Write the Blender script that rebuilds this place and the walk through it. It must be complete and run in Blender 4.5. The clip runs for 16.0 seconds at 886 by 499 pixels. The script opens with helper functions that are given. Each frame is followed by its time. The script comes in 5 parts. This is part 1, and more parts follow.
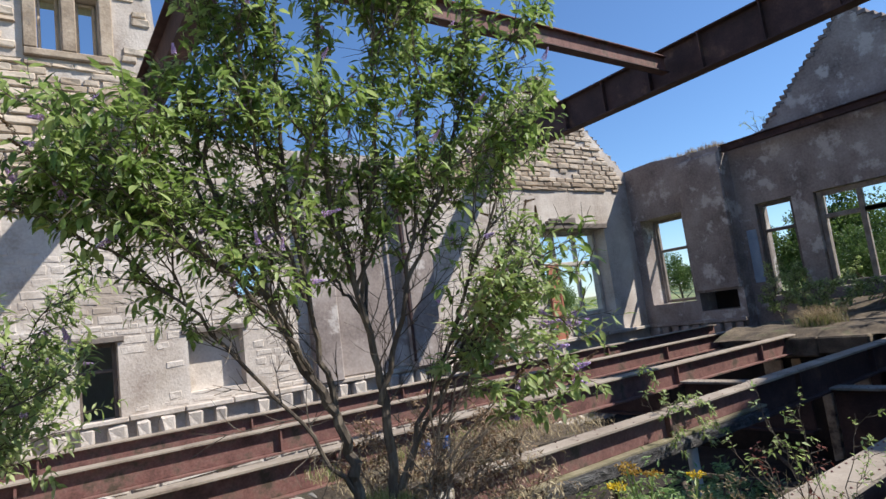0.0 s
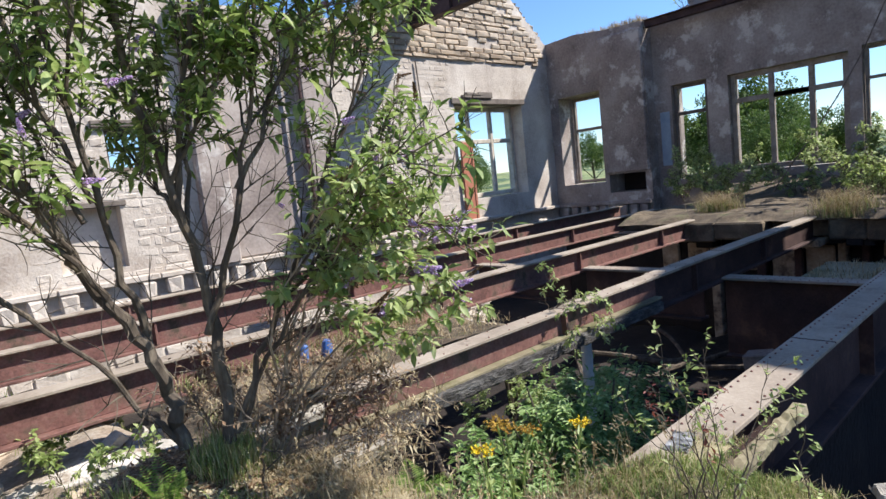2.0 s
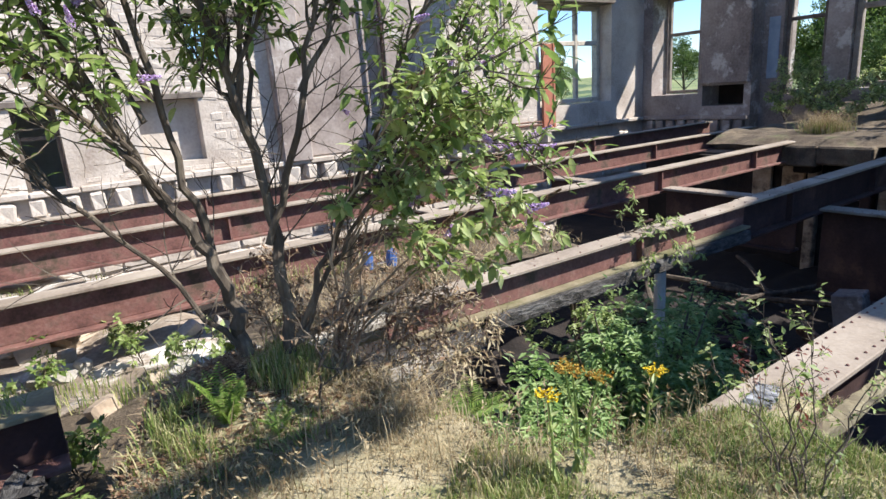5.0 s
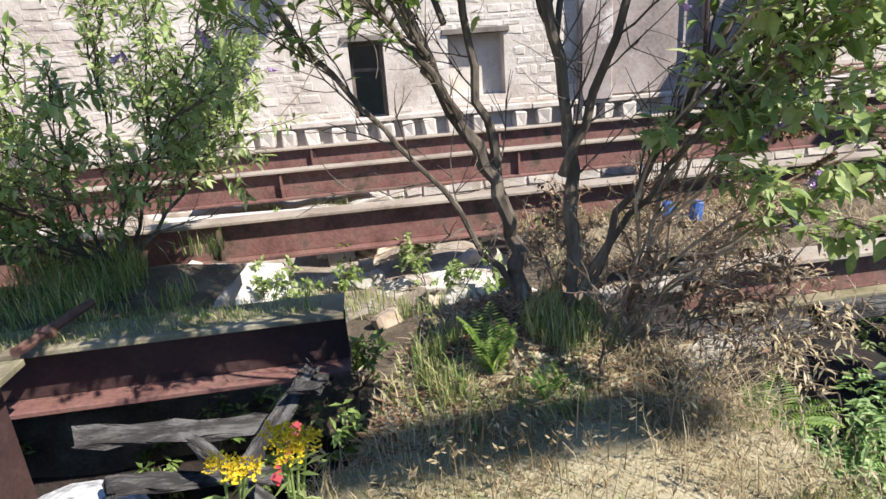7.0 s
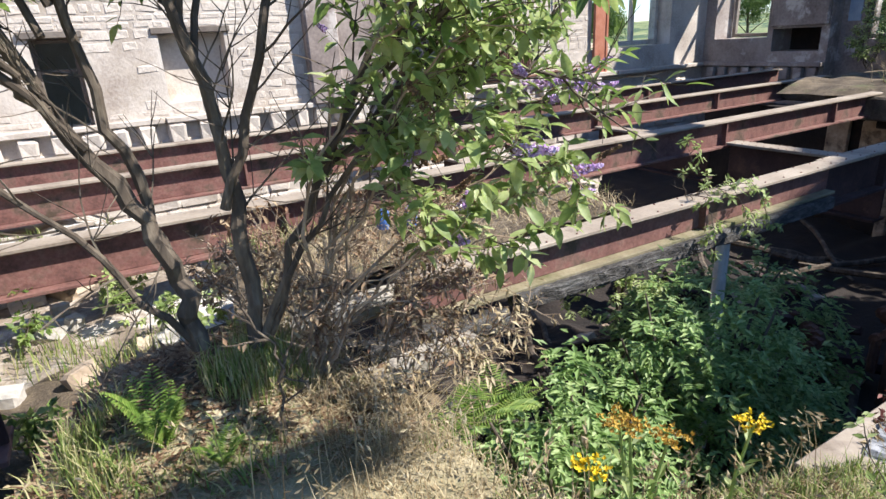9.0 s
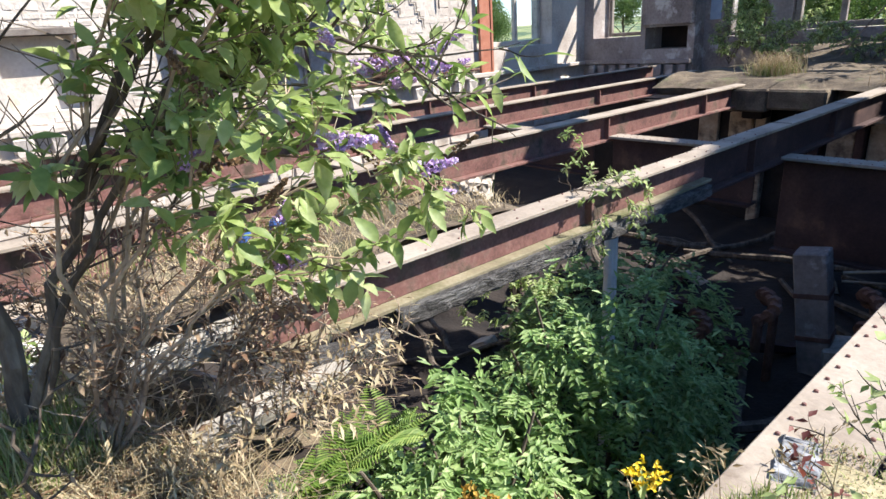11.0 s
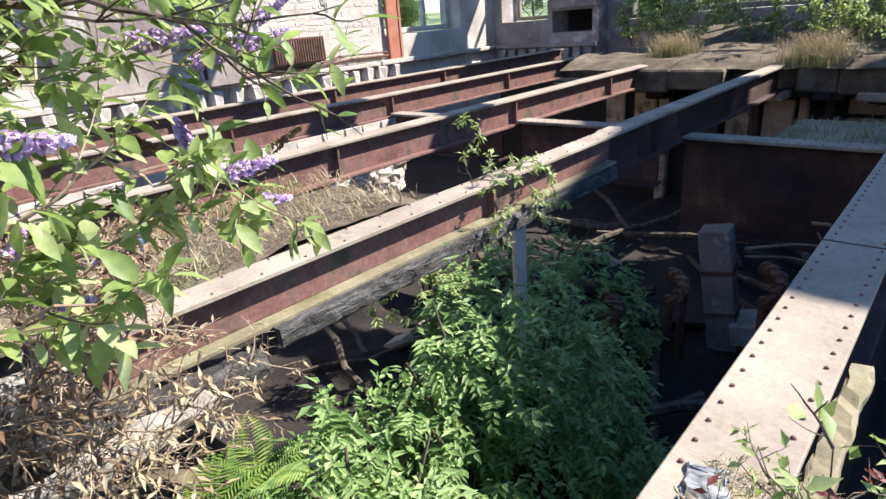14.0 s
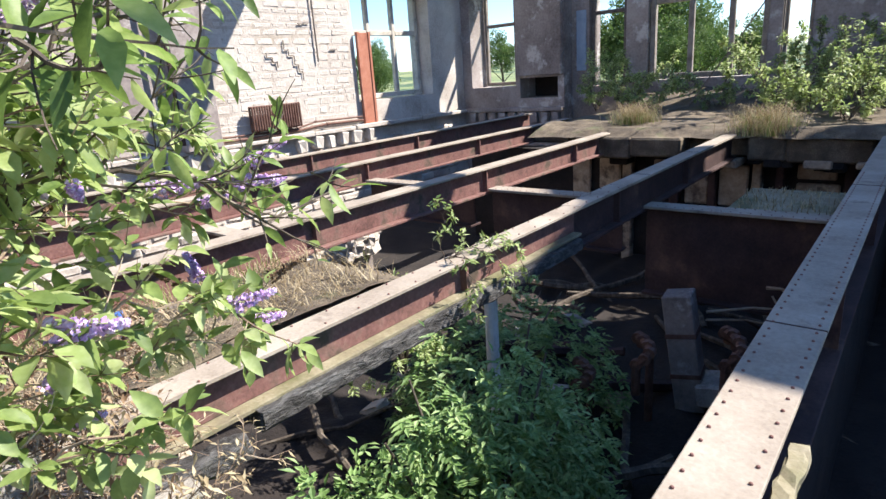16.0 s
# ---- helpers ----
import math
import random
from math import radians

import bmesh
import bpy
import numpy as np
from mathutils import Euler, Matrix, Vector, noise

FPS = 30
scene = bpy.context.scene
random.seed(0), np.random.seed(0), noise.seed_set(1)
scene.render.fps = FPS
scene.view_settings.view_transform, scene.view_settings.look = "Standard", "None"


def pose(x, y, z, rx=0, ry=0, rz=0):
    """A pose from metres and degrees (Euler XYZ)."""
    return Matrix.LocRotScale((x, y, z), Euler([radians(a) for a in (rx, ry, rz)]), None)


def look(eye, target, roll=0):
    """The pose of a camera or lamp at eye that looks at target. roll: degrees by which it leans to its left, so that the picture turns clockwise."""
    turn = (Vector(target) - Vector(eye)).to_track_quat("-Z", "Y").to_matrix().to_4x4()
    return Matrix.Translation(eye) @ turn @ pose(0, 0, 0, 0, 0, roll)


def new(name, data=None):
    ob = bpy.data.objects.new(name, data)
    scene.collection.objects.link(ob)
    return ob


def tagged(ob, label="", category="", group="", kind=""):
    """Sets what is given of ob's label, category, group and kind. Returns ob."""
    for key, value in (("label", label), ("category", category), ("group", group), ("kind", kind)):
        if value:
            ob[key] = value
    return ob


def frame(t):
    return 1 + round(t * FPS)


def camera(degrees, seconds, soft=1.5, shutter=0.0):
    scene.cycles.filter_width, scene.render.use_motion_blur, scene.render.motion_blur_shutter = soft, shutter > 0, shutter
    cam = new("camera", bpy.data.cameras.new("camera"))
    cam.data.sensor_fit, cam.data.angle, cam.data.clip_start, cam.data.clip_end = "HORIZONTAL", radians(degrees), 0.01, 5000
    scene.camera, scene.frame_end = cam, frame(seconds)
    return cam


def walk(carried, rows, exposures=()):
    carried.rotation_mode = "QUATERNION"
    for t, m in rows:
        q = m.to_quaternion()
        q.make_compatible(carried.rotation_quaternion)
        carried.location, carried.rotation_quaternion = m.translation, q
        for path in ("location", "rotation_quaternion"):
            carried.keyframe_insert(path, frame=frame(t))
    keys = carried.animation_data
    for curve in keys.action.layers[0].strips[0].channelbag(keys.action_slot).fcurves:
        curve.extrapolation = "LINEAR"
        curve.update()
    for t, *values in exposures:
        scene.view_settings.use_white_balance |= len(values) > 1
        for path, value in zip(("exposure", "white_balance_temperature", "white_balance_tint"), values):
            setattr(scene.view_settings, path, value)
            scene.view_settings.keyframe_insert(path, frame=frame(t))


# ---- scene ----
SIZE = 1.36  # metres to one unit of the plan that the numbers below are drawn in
cam = camera(73.5, 16.0)
PATH = [
    (0, (1.739, 2.32, 1.004), (2.895, 3.935, 1.242), -7.3),
    (0.5, (1.848, 2.4, 1.001), (3.047, 4.001, 1.02), -6.9),
    (1, (2.009, 2.502, 1.016), (3.253, 4.067, 0.964), -6.9),
    (1.5, (2.214, 2.605, 1.045), (3.513, 4.119, 0.906), -6.6),
    (2, (2.328, 2.649, 1.116), (3.654, 4.13, 0.899), -6.3),
    (2.5, (2.398, 2.675, 1.139), (3.771, 4.1, 0.85), -5.7),
    (3, (2.474, 2.615, 1.172), (3.86, 4.01, 0.803), -5.4),
    (5.5, (2.417, 2.849, 1.126), (3.237, 4.59, 0.582), -4.0),
    (6, (2.397, 2.908, 1.101), (2.842, 4.773, 0.533), -4.1),
    (6.5, (2.422, 3.036, 1.07), (2.678, 4.923, 0.459), -4.7),
    (7, (2.527, 3.163, 1.029), (2.747, 5.052, 0.41), -4.4),
    (7.5, (2.682, 3.263, 0.992), (2.859, 5.167, 0.403), -5.4),
    (8, (2.772, 3.241, 1.032), (3.178, 5.103, 0.424), -5.2),
    (8.5, (2.837, 3.245, 1.063), (3.537, 5.001, 0.409), -3.1),
    (9, (2.837, 3.233, 1.065), (3.785, 4.862, 0.395), -3.2),
    (11.5, (3.249, 3.468, 0.954), (4.481, 4.895, 0.286), -3.6),
    (12, (3.329, 3.511, 0.945), (4.609, 4.898, 0.282), -3.2),
    (12.5, (3.429, 3.516, 0.941), (4.746, 4.864, 0.271), -3.5),
    (13, (3.429, 3.51, 0.945), (4.77, 4.834, 0.277), -4.2),
    (13.5, (3.471, 3.476, 0.931), (4.829, 4.776, 0.249), -4.7),
    (14, (3.486, 3.49, 0.92), (4.851, 4.759, 0.193), -4.5),
    (14.5, (3.481, 3.545, 0.954), (4.841, 4.806, 0.207), -4.8),
    (15, (3.499, 3.532, 1.024), (4.864, 4.797, 0.29), -5.0),
    (15.5, (3.462, 3.473, 1.083), (4.856, 4.74, 0.409), -4.9),
    (16, (3.401, 3.405, 1.112), (4.873, 4.635, 0.546), -4.1),
]
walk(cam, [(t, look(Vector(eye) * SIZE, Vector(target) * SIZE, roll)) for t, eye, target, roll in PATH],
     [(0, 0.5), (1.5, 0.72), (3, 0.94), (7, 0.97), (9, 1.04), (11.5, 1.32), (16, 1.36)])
# ---- light ----
SUN = Vector((-0.72, 0.60, -1.0)).normalized()
world = bpy.data.worlds.new("sky")
scene.world = world
world.use_nodes = True
wn = world.node_tree.nodes
sky = wn.new("ShaderNodeTexSky")
sky.sky_type, sky.sun_disc = "NISHITA", False
sky.sun_elevation = math.asin(-SUN.z)
sky.sun_rotation = math.atan2(-SUN.x, -SUN.y)
sky.air_density, sky.dust_density, sky.ozone_density = 1.0, 0.0, 9.0
wn["Background"].inputs[1].default_value = 0.12
world.node_tree.links.new(sky.outputs[0], wn["Background"].inputs[0])
sun = new("sun", bpy.data.lights.new("sun", "SUN"))
sun.data.energy, sun.data.angle, sun.data.color = 5.0, radians(0.53), (1.0, 0.95, 0.88)
sun.matrix_world = look((0, 0, 30), Vector((0, 0, 30)) + SUN)


# ---- materials ----
def material(name, ramp, scale=4.0, rough=0.85, metal=0.0, bump=0.3, fine=60.0, detail=8.0, spots=None, island=0.0, piece=0.0, translucent=0.0, bump_size=0.02, stretch=(1, 1, 1), spot_scale=2.0, spot_edge=(0.5, 0.62)):
    """A node material: a ramp of colours over two sizes of noise, stains, and fine relief."""
    mat = bpy.data.materials.new(name)
    mat.use_nodes = True
    nt = mat.node_tree
    n, l = nt.nodes, nt.links
    bsdf = n["Principled BSDF"]
    co = n.new("ShaderNodeTexCoord")
    mp = n.new("ShaderNodeMapping")
    mp.inputs["Scale"].default_value = stretch
    l.new(co.outputs["Object"], mp.inputs["Vector"])
    big = n.new("ShaderNodeTexNoise")
    big.inputs["Scale"].default_value, big.inputs["Detail"].default_value, big.inputs["Roughness"].default_value = scale, detail, 0.62
    l.new(mp.outputs[0], big.inputs["Vector"])
    small = n.new("ShaderNodeTexNoise")
    small.inputs["Scale"].default_value, small.inputs["Detail"].default_value = fine, 5.0
    l.new(mp.outputs[0], small.inputs["Vector"])
    mix = n.new("ShaderNodeMath")
    mix.operation = "MULTIPLY_ADD"
    l.new(small.outputs[0], mix.inputs[0])
    mix.inputs[1].default_value = 0.35
    l.new(big.outputs[0], mix.inputs[2])
    value = mix.outputs[0]
    for amount, node, out in ((island, "ShaderNodeNewGeometry", "Random Per Island"), (piece, "ShaderNodeObjectInfo", "Random")):
        if amount:
            src = n.new(node)
            add = n.new("ShaderNodeMath")
            add.operation = "MULTIPLY_ADD"
            l.new(src.outputs[out], add.inputs[0])
            add.inputs[1].default_value = amount
            l.new(value, add.inputs[2])
            shift = n.new("ShaderNodeMath")
            shift.operation = "SUBTRACT"
            l.new(add.outputs[0], shift.inputs[0])
            shift.inputs[1].default_value = amount / 2
            value = shift.outputs[0]
    cr = n.new("ShaderNodeValToRGB")
    lo, hi = 0.42, 0.92
    cr.color_ramp.elements[0].position, cr.color_ramp.elements[1].position = lo, hi
    while len(cr.color_ramp.elements) < len(ramp):
        cr.color_ramp.elements.new(0.5)
    for i, (e, c) in enumerate(zip(cr.color_ramp.elements, ramp)):
        e.position = lo + (hi - lo) * i / (len(ramp) - 1)
        e.color = (*c, 1)
    l.new(value, cr.inputs[0])
    colour = cr.outputs[0]
    if spots:
        sp = n.new("ShaderNodeTexNoise")
        sp.inputs["Scale"].default_value, sp.inputs["Detail"].default_value, sp.inputs["Roughness"].default_value = spot_scale, 9.0, 0.68
        l.new(mp.outputs[0], sp.inputs["Vector"])
        sr = n.new("ShaderNodeMapRange")
        sr.inputs["From Min"].default_value, sr.inputs["From Max"].default_value = spot_edge
        l.new(sp.outputs[0], sr.inputs["Value"])
        mx = n.new("ShaderNodeMix")
        mx.data_type = "RGBA"
        l.new(sr.outputs[0], mx.inputs["Factor"])
        l.new(colour, mx.inputs["A"])
        mx.inputs["B"].default_value = (*spots, 1)
        colour = mx.outputs["Result"]
    l.new(colour, bsdf.inputs["Base Color"])
    bsdf.inputs["Roughness"].default_value, bsdf.inputs["Metallic"].default_value = rough, metal
    if bump:
        bp = n.new("ShaderNodeBump")
        bp.inputs["Strength"].default_value, bp.inputs["Distance"].default_value = bump, bump_size
        l.new(mix.outputs[0], bp.inputs["Height"])
        l.new(bp.outputs[0], bsdf.inputs["Normal"])
    if translucent:
        tr = n.new("ShaderNodeBsdfTranslucent")
        l.new(colour, tr.inputs["Color"])
        ms = n.new("ShaderNodeMixShader")
        ms.inputs[0].default_value = translucent
        l.new(bsdf.outputs[0], ms.inputs[1])
        l.new(tr.outputs[0], ms.inputs[2])
        l.new(ms.outputs[0], n["Material Output"].inputs["Surface"])
    return mat


WHITEWASH = material("whitewashed stone", [(0.30, 0.245, 0.205), (0.50, 0.44, 0.385), (0.64, 0.585, 0.525)], 1.3, 0.92, bump=0.8, fine=22, spots=(0.36, 0.30, 0.24), spot_scale=0.9, spot_edge=(0.56, 0.7), piece=0.08, island=0.08, bump_size=0.04)
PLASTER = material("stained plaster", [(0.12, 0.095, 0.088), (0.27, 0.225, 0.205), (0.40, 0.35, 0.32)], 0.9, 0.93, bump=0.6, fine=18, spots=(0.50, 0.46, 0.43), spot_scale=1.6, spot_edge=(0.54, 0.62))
STONE = material("coursed sandstone", [(0.25, 0.19, 0.135), (0.42, 0.335, 0.25), (0.57, 0.48, 0.38)], 2.2, 0.92, bump=0.9, fine=26, piece=0.3, island=0.3, spots=(0.20, 0.18, 0.15), spot_scale=1.7, spot_edge=(0.56, 0.72), bump_size=0.03)
TANPLASTER = material("tan basement plaster", [(0.16, 0.11, 0.08), (0.36, 0.28, 0.20), (0.52, 0.43, 0.33)], 2.4, 0.93, bump=0.7, fine=24, spots=(0.09, 0.065, 0.05), spot_scale=2.6, spot_edge=(0.54, 0.66))
ASH = material("pale grey ash", [(0.04, 0.04, 0.042), (0.20, 0.205, 0.215), (0.38, 0.38, 0.39)], 14.0, 0.95, bump=0.8, fine=50)
MORTAR = material("lime mortar", [(0.22, 0.19, 0.16), (0.34, 0.30, 0.26)], 3.0, 0.95, bump=0.8, fine=40)
LINTEL = material("weathered lintel", [(0.10, 0.08, 0.07), (0.22, 0.19, 0.16)], 4.0, 0.9, bump=0.7, fine=35)
RUST = material("red oxide rust", [(0.065, 0.032, 0.027), (0.20, 0.095, 0.08), (0.34, 0.20, 0.17)], 3.4, 0.8, 0.15, bump=0.45, fine=48, spots=(0.085, 0.06, 0.042), spot_scale=3.4, spot_edge=(0.5, 0.64))
# Dark brown steel; it also stands in for shade on the far floor beam.
DARKSHADESTEEL = material("dark brown steel, also for shaded steel", [(0.022, 0.012, 0.012), (0.055, 0.028, 0.026), (0.10, 0.055, 0.048)], 2.2, 0.75, 0.2, bump=0.35, fine=45, spots=(0.15, 0.085, 0.06), spot_scale=2.4, spot_edge=(0.58, 0.7))
FLANGE = material("dusty lichened steel", [(0.19, 0.15, 0.115), (0.29, 0.24, 0.19), (0.38, 0.325, 0.265)], 2.4, 0.9, bump=0.45, fine=55, spots=(0.17, 0.13, 0.10), spot_scale=3.6, spot_edge=(0.57, 0.7))
MOSSY = material("mossy dusty steel", [(0.12, 0.095, 0.07), (0.21, 0.18, 0.11), (0.32, 0.28, 0.20)], 3.0, 0.92, bump=0.6, fine=50, spots=(0.10, 0.10, 0.04), spot_scale=2.4, spot_edge=(0.5, 0.66))
CHAR = material("charred timber", [(0.010, 0.009, 0.009), (0.04, 0.036, 0.034), (0.15, 0.14, 0.13)], 9.0, 0.85, bump=1.0, fine=40, stretch=(1, 4, 4), spots=(0.13, 0.125, 0.12), spot_scale=4.0, bump_size=0.04)
WOOD = material("grey weathered wood", [(0.15, 0.13, 0.11), (0.29, 0.26, 0.22), (0.40, 0.37, 0.32)], 6.0, 0.9, bump=0.7, fine=50, stretch=(1, 7, 7), piece=0.2)
REDPAINT = material("faded red paint", [(0.26, 0.085, 0.05), (0.40, 0.15, 0.09), (0.47, 0.22, 0.15)], 3.0, 0.8, bump=0.4, fine=40, spots=(0.33, 0.24, 0.18), spot_scale=3.5, spot_edge=(0.6, 0.68))
FRAME = material("peeling cream paint", [(0.30, 0.26, 0.21), (0.50, 0.45, 0.38), (0.62, 0.58, 0.51)], 5.0, 0.8, bump=0.5, fine=45)
DARKFRAME = material("bare dark window timber", [(0.055, 0.045, 0.04), (0.13, 0.105, 0.09), (0.2, 0.17, 0.15)], 5.0, 0.85, bump=0.5, fine=45)
BLUE = material("chalky blue paint", [(0.20, 0.27, 0.36), (0.33, 0.40, 0.48)], 4.0, 0.85, bump=0.3)
IRON = material("rusty cast iron", [(0.07, 0.032, 0.024), (0.15, 0.075, 0.055), (0.22, 0.13, 0.10)], 6.0, 0.75, 0.25, bump=0.3, fine=60)
CONCRETE = material("pale broken concrete", [(0.22, 0.20, 0.175), (0.42, 0.39, 0.35), (0.58, 0.55, 0.51)], 2.8, 0.92, bump=0.7, fine=36, piece=0.25, spots=(0.25, 0.22, 0.18), spot_scale=2.4, spot_edge=(0.58, 0.7))
WHITEBAG = material("dirty white render", [(0.05, 0.05, 0.06), (0.70, 0.70, 0.70), (0.82, 0.82, 0.82)], 5.0, 0.85, bump=0.5, fine=30, spots=(0.06, 0.06, 0.07), spot_scale=5.0, spot_edge=(0.55, 0.62))
SOIL = material("dry soil and litter", [(0.04, 0.029, 0.02), (0.10, 0.075, 0.05), (0.21, 0.165, 0.11)], 4.0, 0.97, bump=1.0, fine=60, spots=(0.09, 0.10, 0.04), spot_scale=1.6, spot_edge=(0.56, 0.7), bump_size=0.04)
TURF = material("dry turf", [(0.14, 0.12, 0.06), (0.29, 0.25, 0.15), (0.44, 0.38, 0.26)], 2.6, 0.97, bump=1.0, fine=90, spots=(0.14, 0.17, 0.05), spot_scale=1.8, spot_edge=(0.53, 0.68), bump_size=0.03)
RUBBLE = material("rubble and plaster dust", [(0.10, 0.075, 0.055), (0.25, 0.20, 0.155), (0.46, 0.42, 0.37)], 2.2, 0.96, bump=1.0, fine=28, spots=(0.56, 0.53, 0.49), spot_scale=1.1, spot_edge=(0.52, 0.6), bump_size=0.05)
# Near-black: the basement's shade is put into this colour.
SHADESOIL = material("soil colour darkened for shade", [(0.006, 0.004, 0.0035), (0.016, 0.011, 0.009), (0.036, 0.025, 0.019)], 2.0, 0.95, bump=1.0, fine=30, bump_size=0.05)
FIELDS = material("distant fields", [(0.10, 0.14, 0.04), (0.19, 0.22, 0.08), (0.30, 0.28, 0.14)], 0.012, 0.98, bump=0.0, fine=0.6, spots=(0.05, 0.09, 0.035), spot_scale=0.02, spot_edge=(0.5, 0.54))
GREYFRAME = material("weathered grey-brown timber", [(0.13, 0.105, 0.085), (0.24, 0.20, 0.165), (0.34, 0.30, 0.26)], 5.0, 0.85, bump=0.5, fine=45)
WHITEPAINT = material("chalky white paint", [(0.45, 0.43, 0.38), (0.70, 0.68, 0.63), (0.78, 0.76, 0.72)], 5.0, 0.7, bump=0.3, fine=40)
BARK = material("grey-brown bark", [(0.028, 0.020, 0.015), (0.085, 0.065, 0.048), (0.21, 0.175, 0.13)], 9.0, 0.92, bump=0.9, fine=45, stretch=(1, 1, 0.25), bump_size=0.012)
TWIG = material("pale dead twigs", [(0.12, 0.075, 0.05), (0.26, 0.185, 0.125), (0.42, 0.34, 0.25)], 6.0, 0.9, bump=0.3, island=0.5)
LEAF = material("buddleia leaf", [(0.08, 0.14, 0.03), (0.22, 0.32, 0.08), (0.42, 0.50, 0.19)], 5.0, 0.5, bump=0.15, island=0.42, translucent=0.5)
LEAFPALE = material("pale leaf", [(0.15, 0.22, 0.06), (0.32, 0.41, 0.13), (0.55, 0.61, 0.31)], 5.0, 0.5, bump=0.15, island=0.42, translucent=0.5)
LEAFCOOL = material("cool green leaf", [(0.10, 0.18, 0.05), (0.23, 0.36, 0.11), (0.42, 0.54, 0.23)], 5.0, 0.55, bump=0.15, island=0.4, translucent=0.4)
DEADLEAF = material("dry brown leaf", [(0.11, 0.055, 0.03), (0.27, 0.17, 0.10), (0.42, 0.32, 0.21)], 5.0, 0.85, bump=0.2, island=0.5, translucent=0.25)
REDLEAF = material("reddened leaf", [(0.10, 0.025, 0.02), (0.24, 0.07, 0.05)], 5.0, 0.6, bump=0.1, island=0.5, translucent=0.3)
FERN = material("fern frond", [(0.09, 0.17, 0.03), (0.20, 0.31, 0.06), (0.34, 0.42, 0.11)], 5.0, 0.55, bump=0.1, island=0.4, translucent=0.45)
GRASS = material("grass blade", [(0.11, 0.18, 0.035), (0.25, 0.31, 0.08), (0.48, 0.43, 0.23)], 1.6, 0.7, bump=0.0, island=0.6, translucent=0.35)
STRAW = material("straw", [(0.19, 0.13, 0.065), (0.36, 0.28, 0.16), (0.50, 0.42, 0.27)], 1.6, 0.8, bump=0.0, island=0.5, translucent=0.25)
PURPLE = material("lilac flower", [(0.42, 0.24, 0.50), (0.62, 0.43, 0.72), (0.80, 0.66, 0.87)], 30.0, 0.6, bump=0.0, island=0.6, translucent=0.3)
SPENT = material("spent flower head", [(0.09, 0.05, 0.03), (0.20, 0.12, 0.06)], 30.0, 0.9, bump=0.0, island=0.6)
YELLOW = material("yellow ragwort flower", [(0.55, 0.36, 0.01), (0.80, 0.62, 0.02)], 30.0, 0.6, bump=0.0, island=0.5, translucent=0.2)
OCHRE = material("fading ragwort flower", [(0.28, 0.15, 0.02), (0.52, 0.34, 0.05)], 30.0, 0.7, bump=0.0, island=0.5, translucent=0.2)
REDPLASTIC = material("red plastic", [(0.40, 0.04, 0.05), (0.55, 0.10, 0.10)], 4.0, 0.5, bump=0.1)
BLUEPLASTIC = material("blue plastic", [(0.03, 0.08, 0.25), (0.06, 0.14, 0.36)], 4.0, 0.4, bump=0.1)
TREELEAF = material("tree leaf", [(0.035, 0.075, 0.018), (0.085, 0.15, 0.035), (0.16, 0.23, 0.06)], 0.8, 0.6, bump=0.0, island=0.4, translucent=0.4)


# ---- makers ----
def mesh_object(name, bm, mat, smooth=False):
    me = bpy.data.meshes.new(name)
    bm.to_mesh(me)
    bm.free()
    for m in mat if isinstance(mat, (list, tuple)) else [mat]:
        me.materials.append(m)
    if smooth:
        for p in me.polygons:
            p.use_smooth = True
    return new(name, me)


def part(name, bm, mat, parent, label="", smooth=False, kind=""):
    ob = mesh_object(name, bm, mat, smooth)
    ob.parent = parent
    return tagged(ob, label, kind=kind)


def data_part(name, verts, faces, mat, parent, label="", kind=""):
    me = bpy.data.meshes.new(name)
    me.from_pydata(verts, [], faces)
    me.materials.append(mat)
    ob = new(name, me)
    ob.parent = parent
    return tagged(ob, label, kind=kind)


def thing(name, label, category, at=(0, 0, 0), group="", kind=""):
    ob = new(name)
    ob.empty_display_size = 0.1
    ob.location = at
    return tagged(ob, label, category, group, kind)


def box(bm, x0, x1, y0, y1, z0, z1, bevel=0.0, turn=None):
    m = Matrix.Translation(((x0 + x1) / 2, (y0 + y1) / 2, (z0 + z1) / 2)) @ Matrix.Diagonal((x1 - x0, y1 - y0, z1 - z0, 1))
    if turn is not None:
        m = turn @ m
    made = bmesh.ops.create_cube(bm, size=1.0, matrix=m)["verts"]
    if bevel:
        bmesh.ops.bevel(bm, geom=list({e for v in made for e in v.link_edges}), offset=bevel, segments=1, affect="EDGES")


def new_box(*a, **k):
    bm = bmesh.new()
    box(bm, *a, **k)
    return bm


def tube(verts, faces, points, radii, sides=6, cap=True):
    """Adds a tapered tube along points to the lists."""
    base = len(verts)
    n = len(points)
    for i, (p, r) in enumerate(zip(points, radii)):
        d = (points[min(i + 1, n - 1)] - points[max(i - 1, 0)]).normalized()
        a = d.orthogonal().normalized() if i == 0 else (a - d * a.dot(d)).normalized()
        b = d.cross(a)
        for s in range(sides):
            t = 2 * math.pi * s / sides
            verts.append(p + a * (r * math.cos(t)) + b * (r * math.sin(t)))
    for i in range(n - 1):
        for s in range(sides):
            q = (s + 1) % sides
            faces.append((base + i * sides + s, base + i * sides + q, base + (i + 1) * sides + q, base + (i + 1) * sides + s))
    if cap:
        faces.append(tuple(base + s for s in reversed(range(sides))))
        faces.append(tuple(base + (n - 1) * sides + s for s in range(sides)))


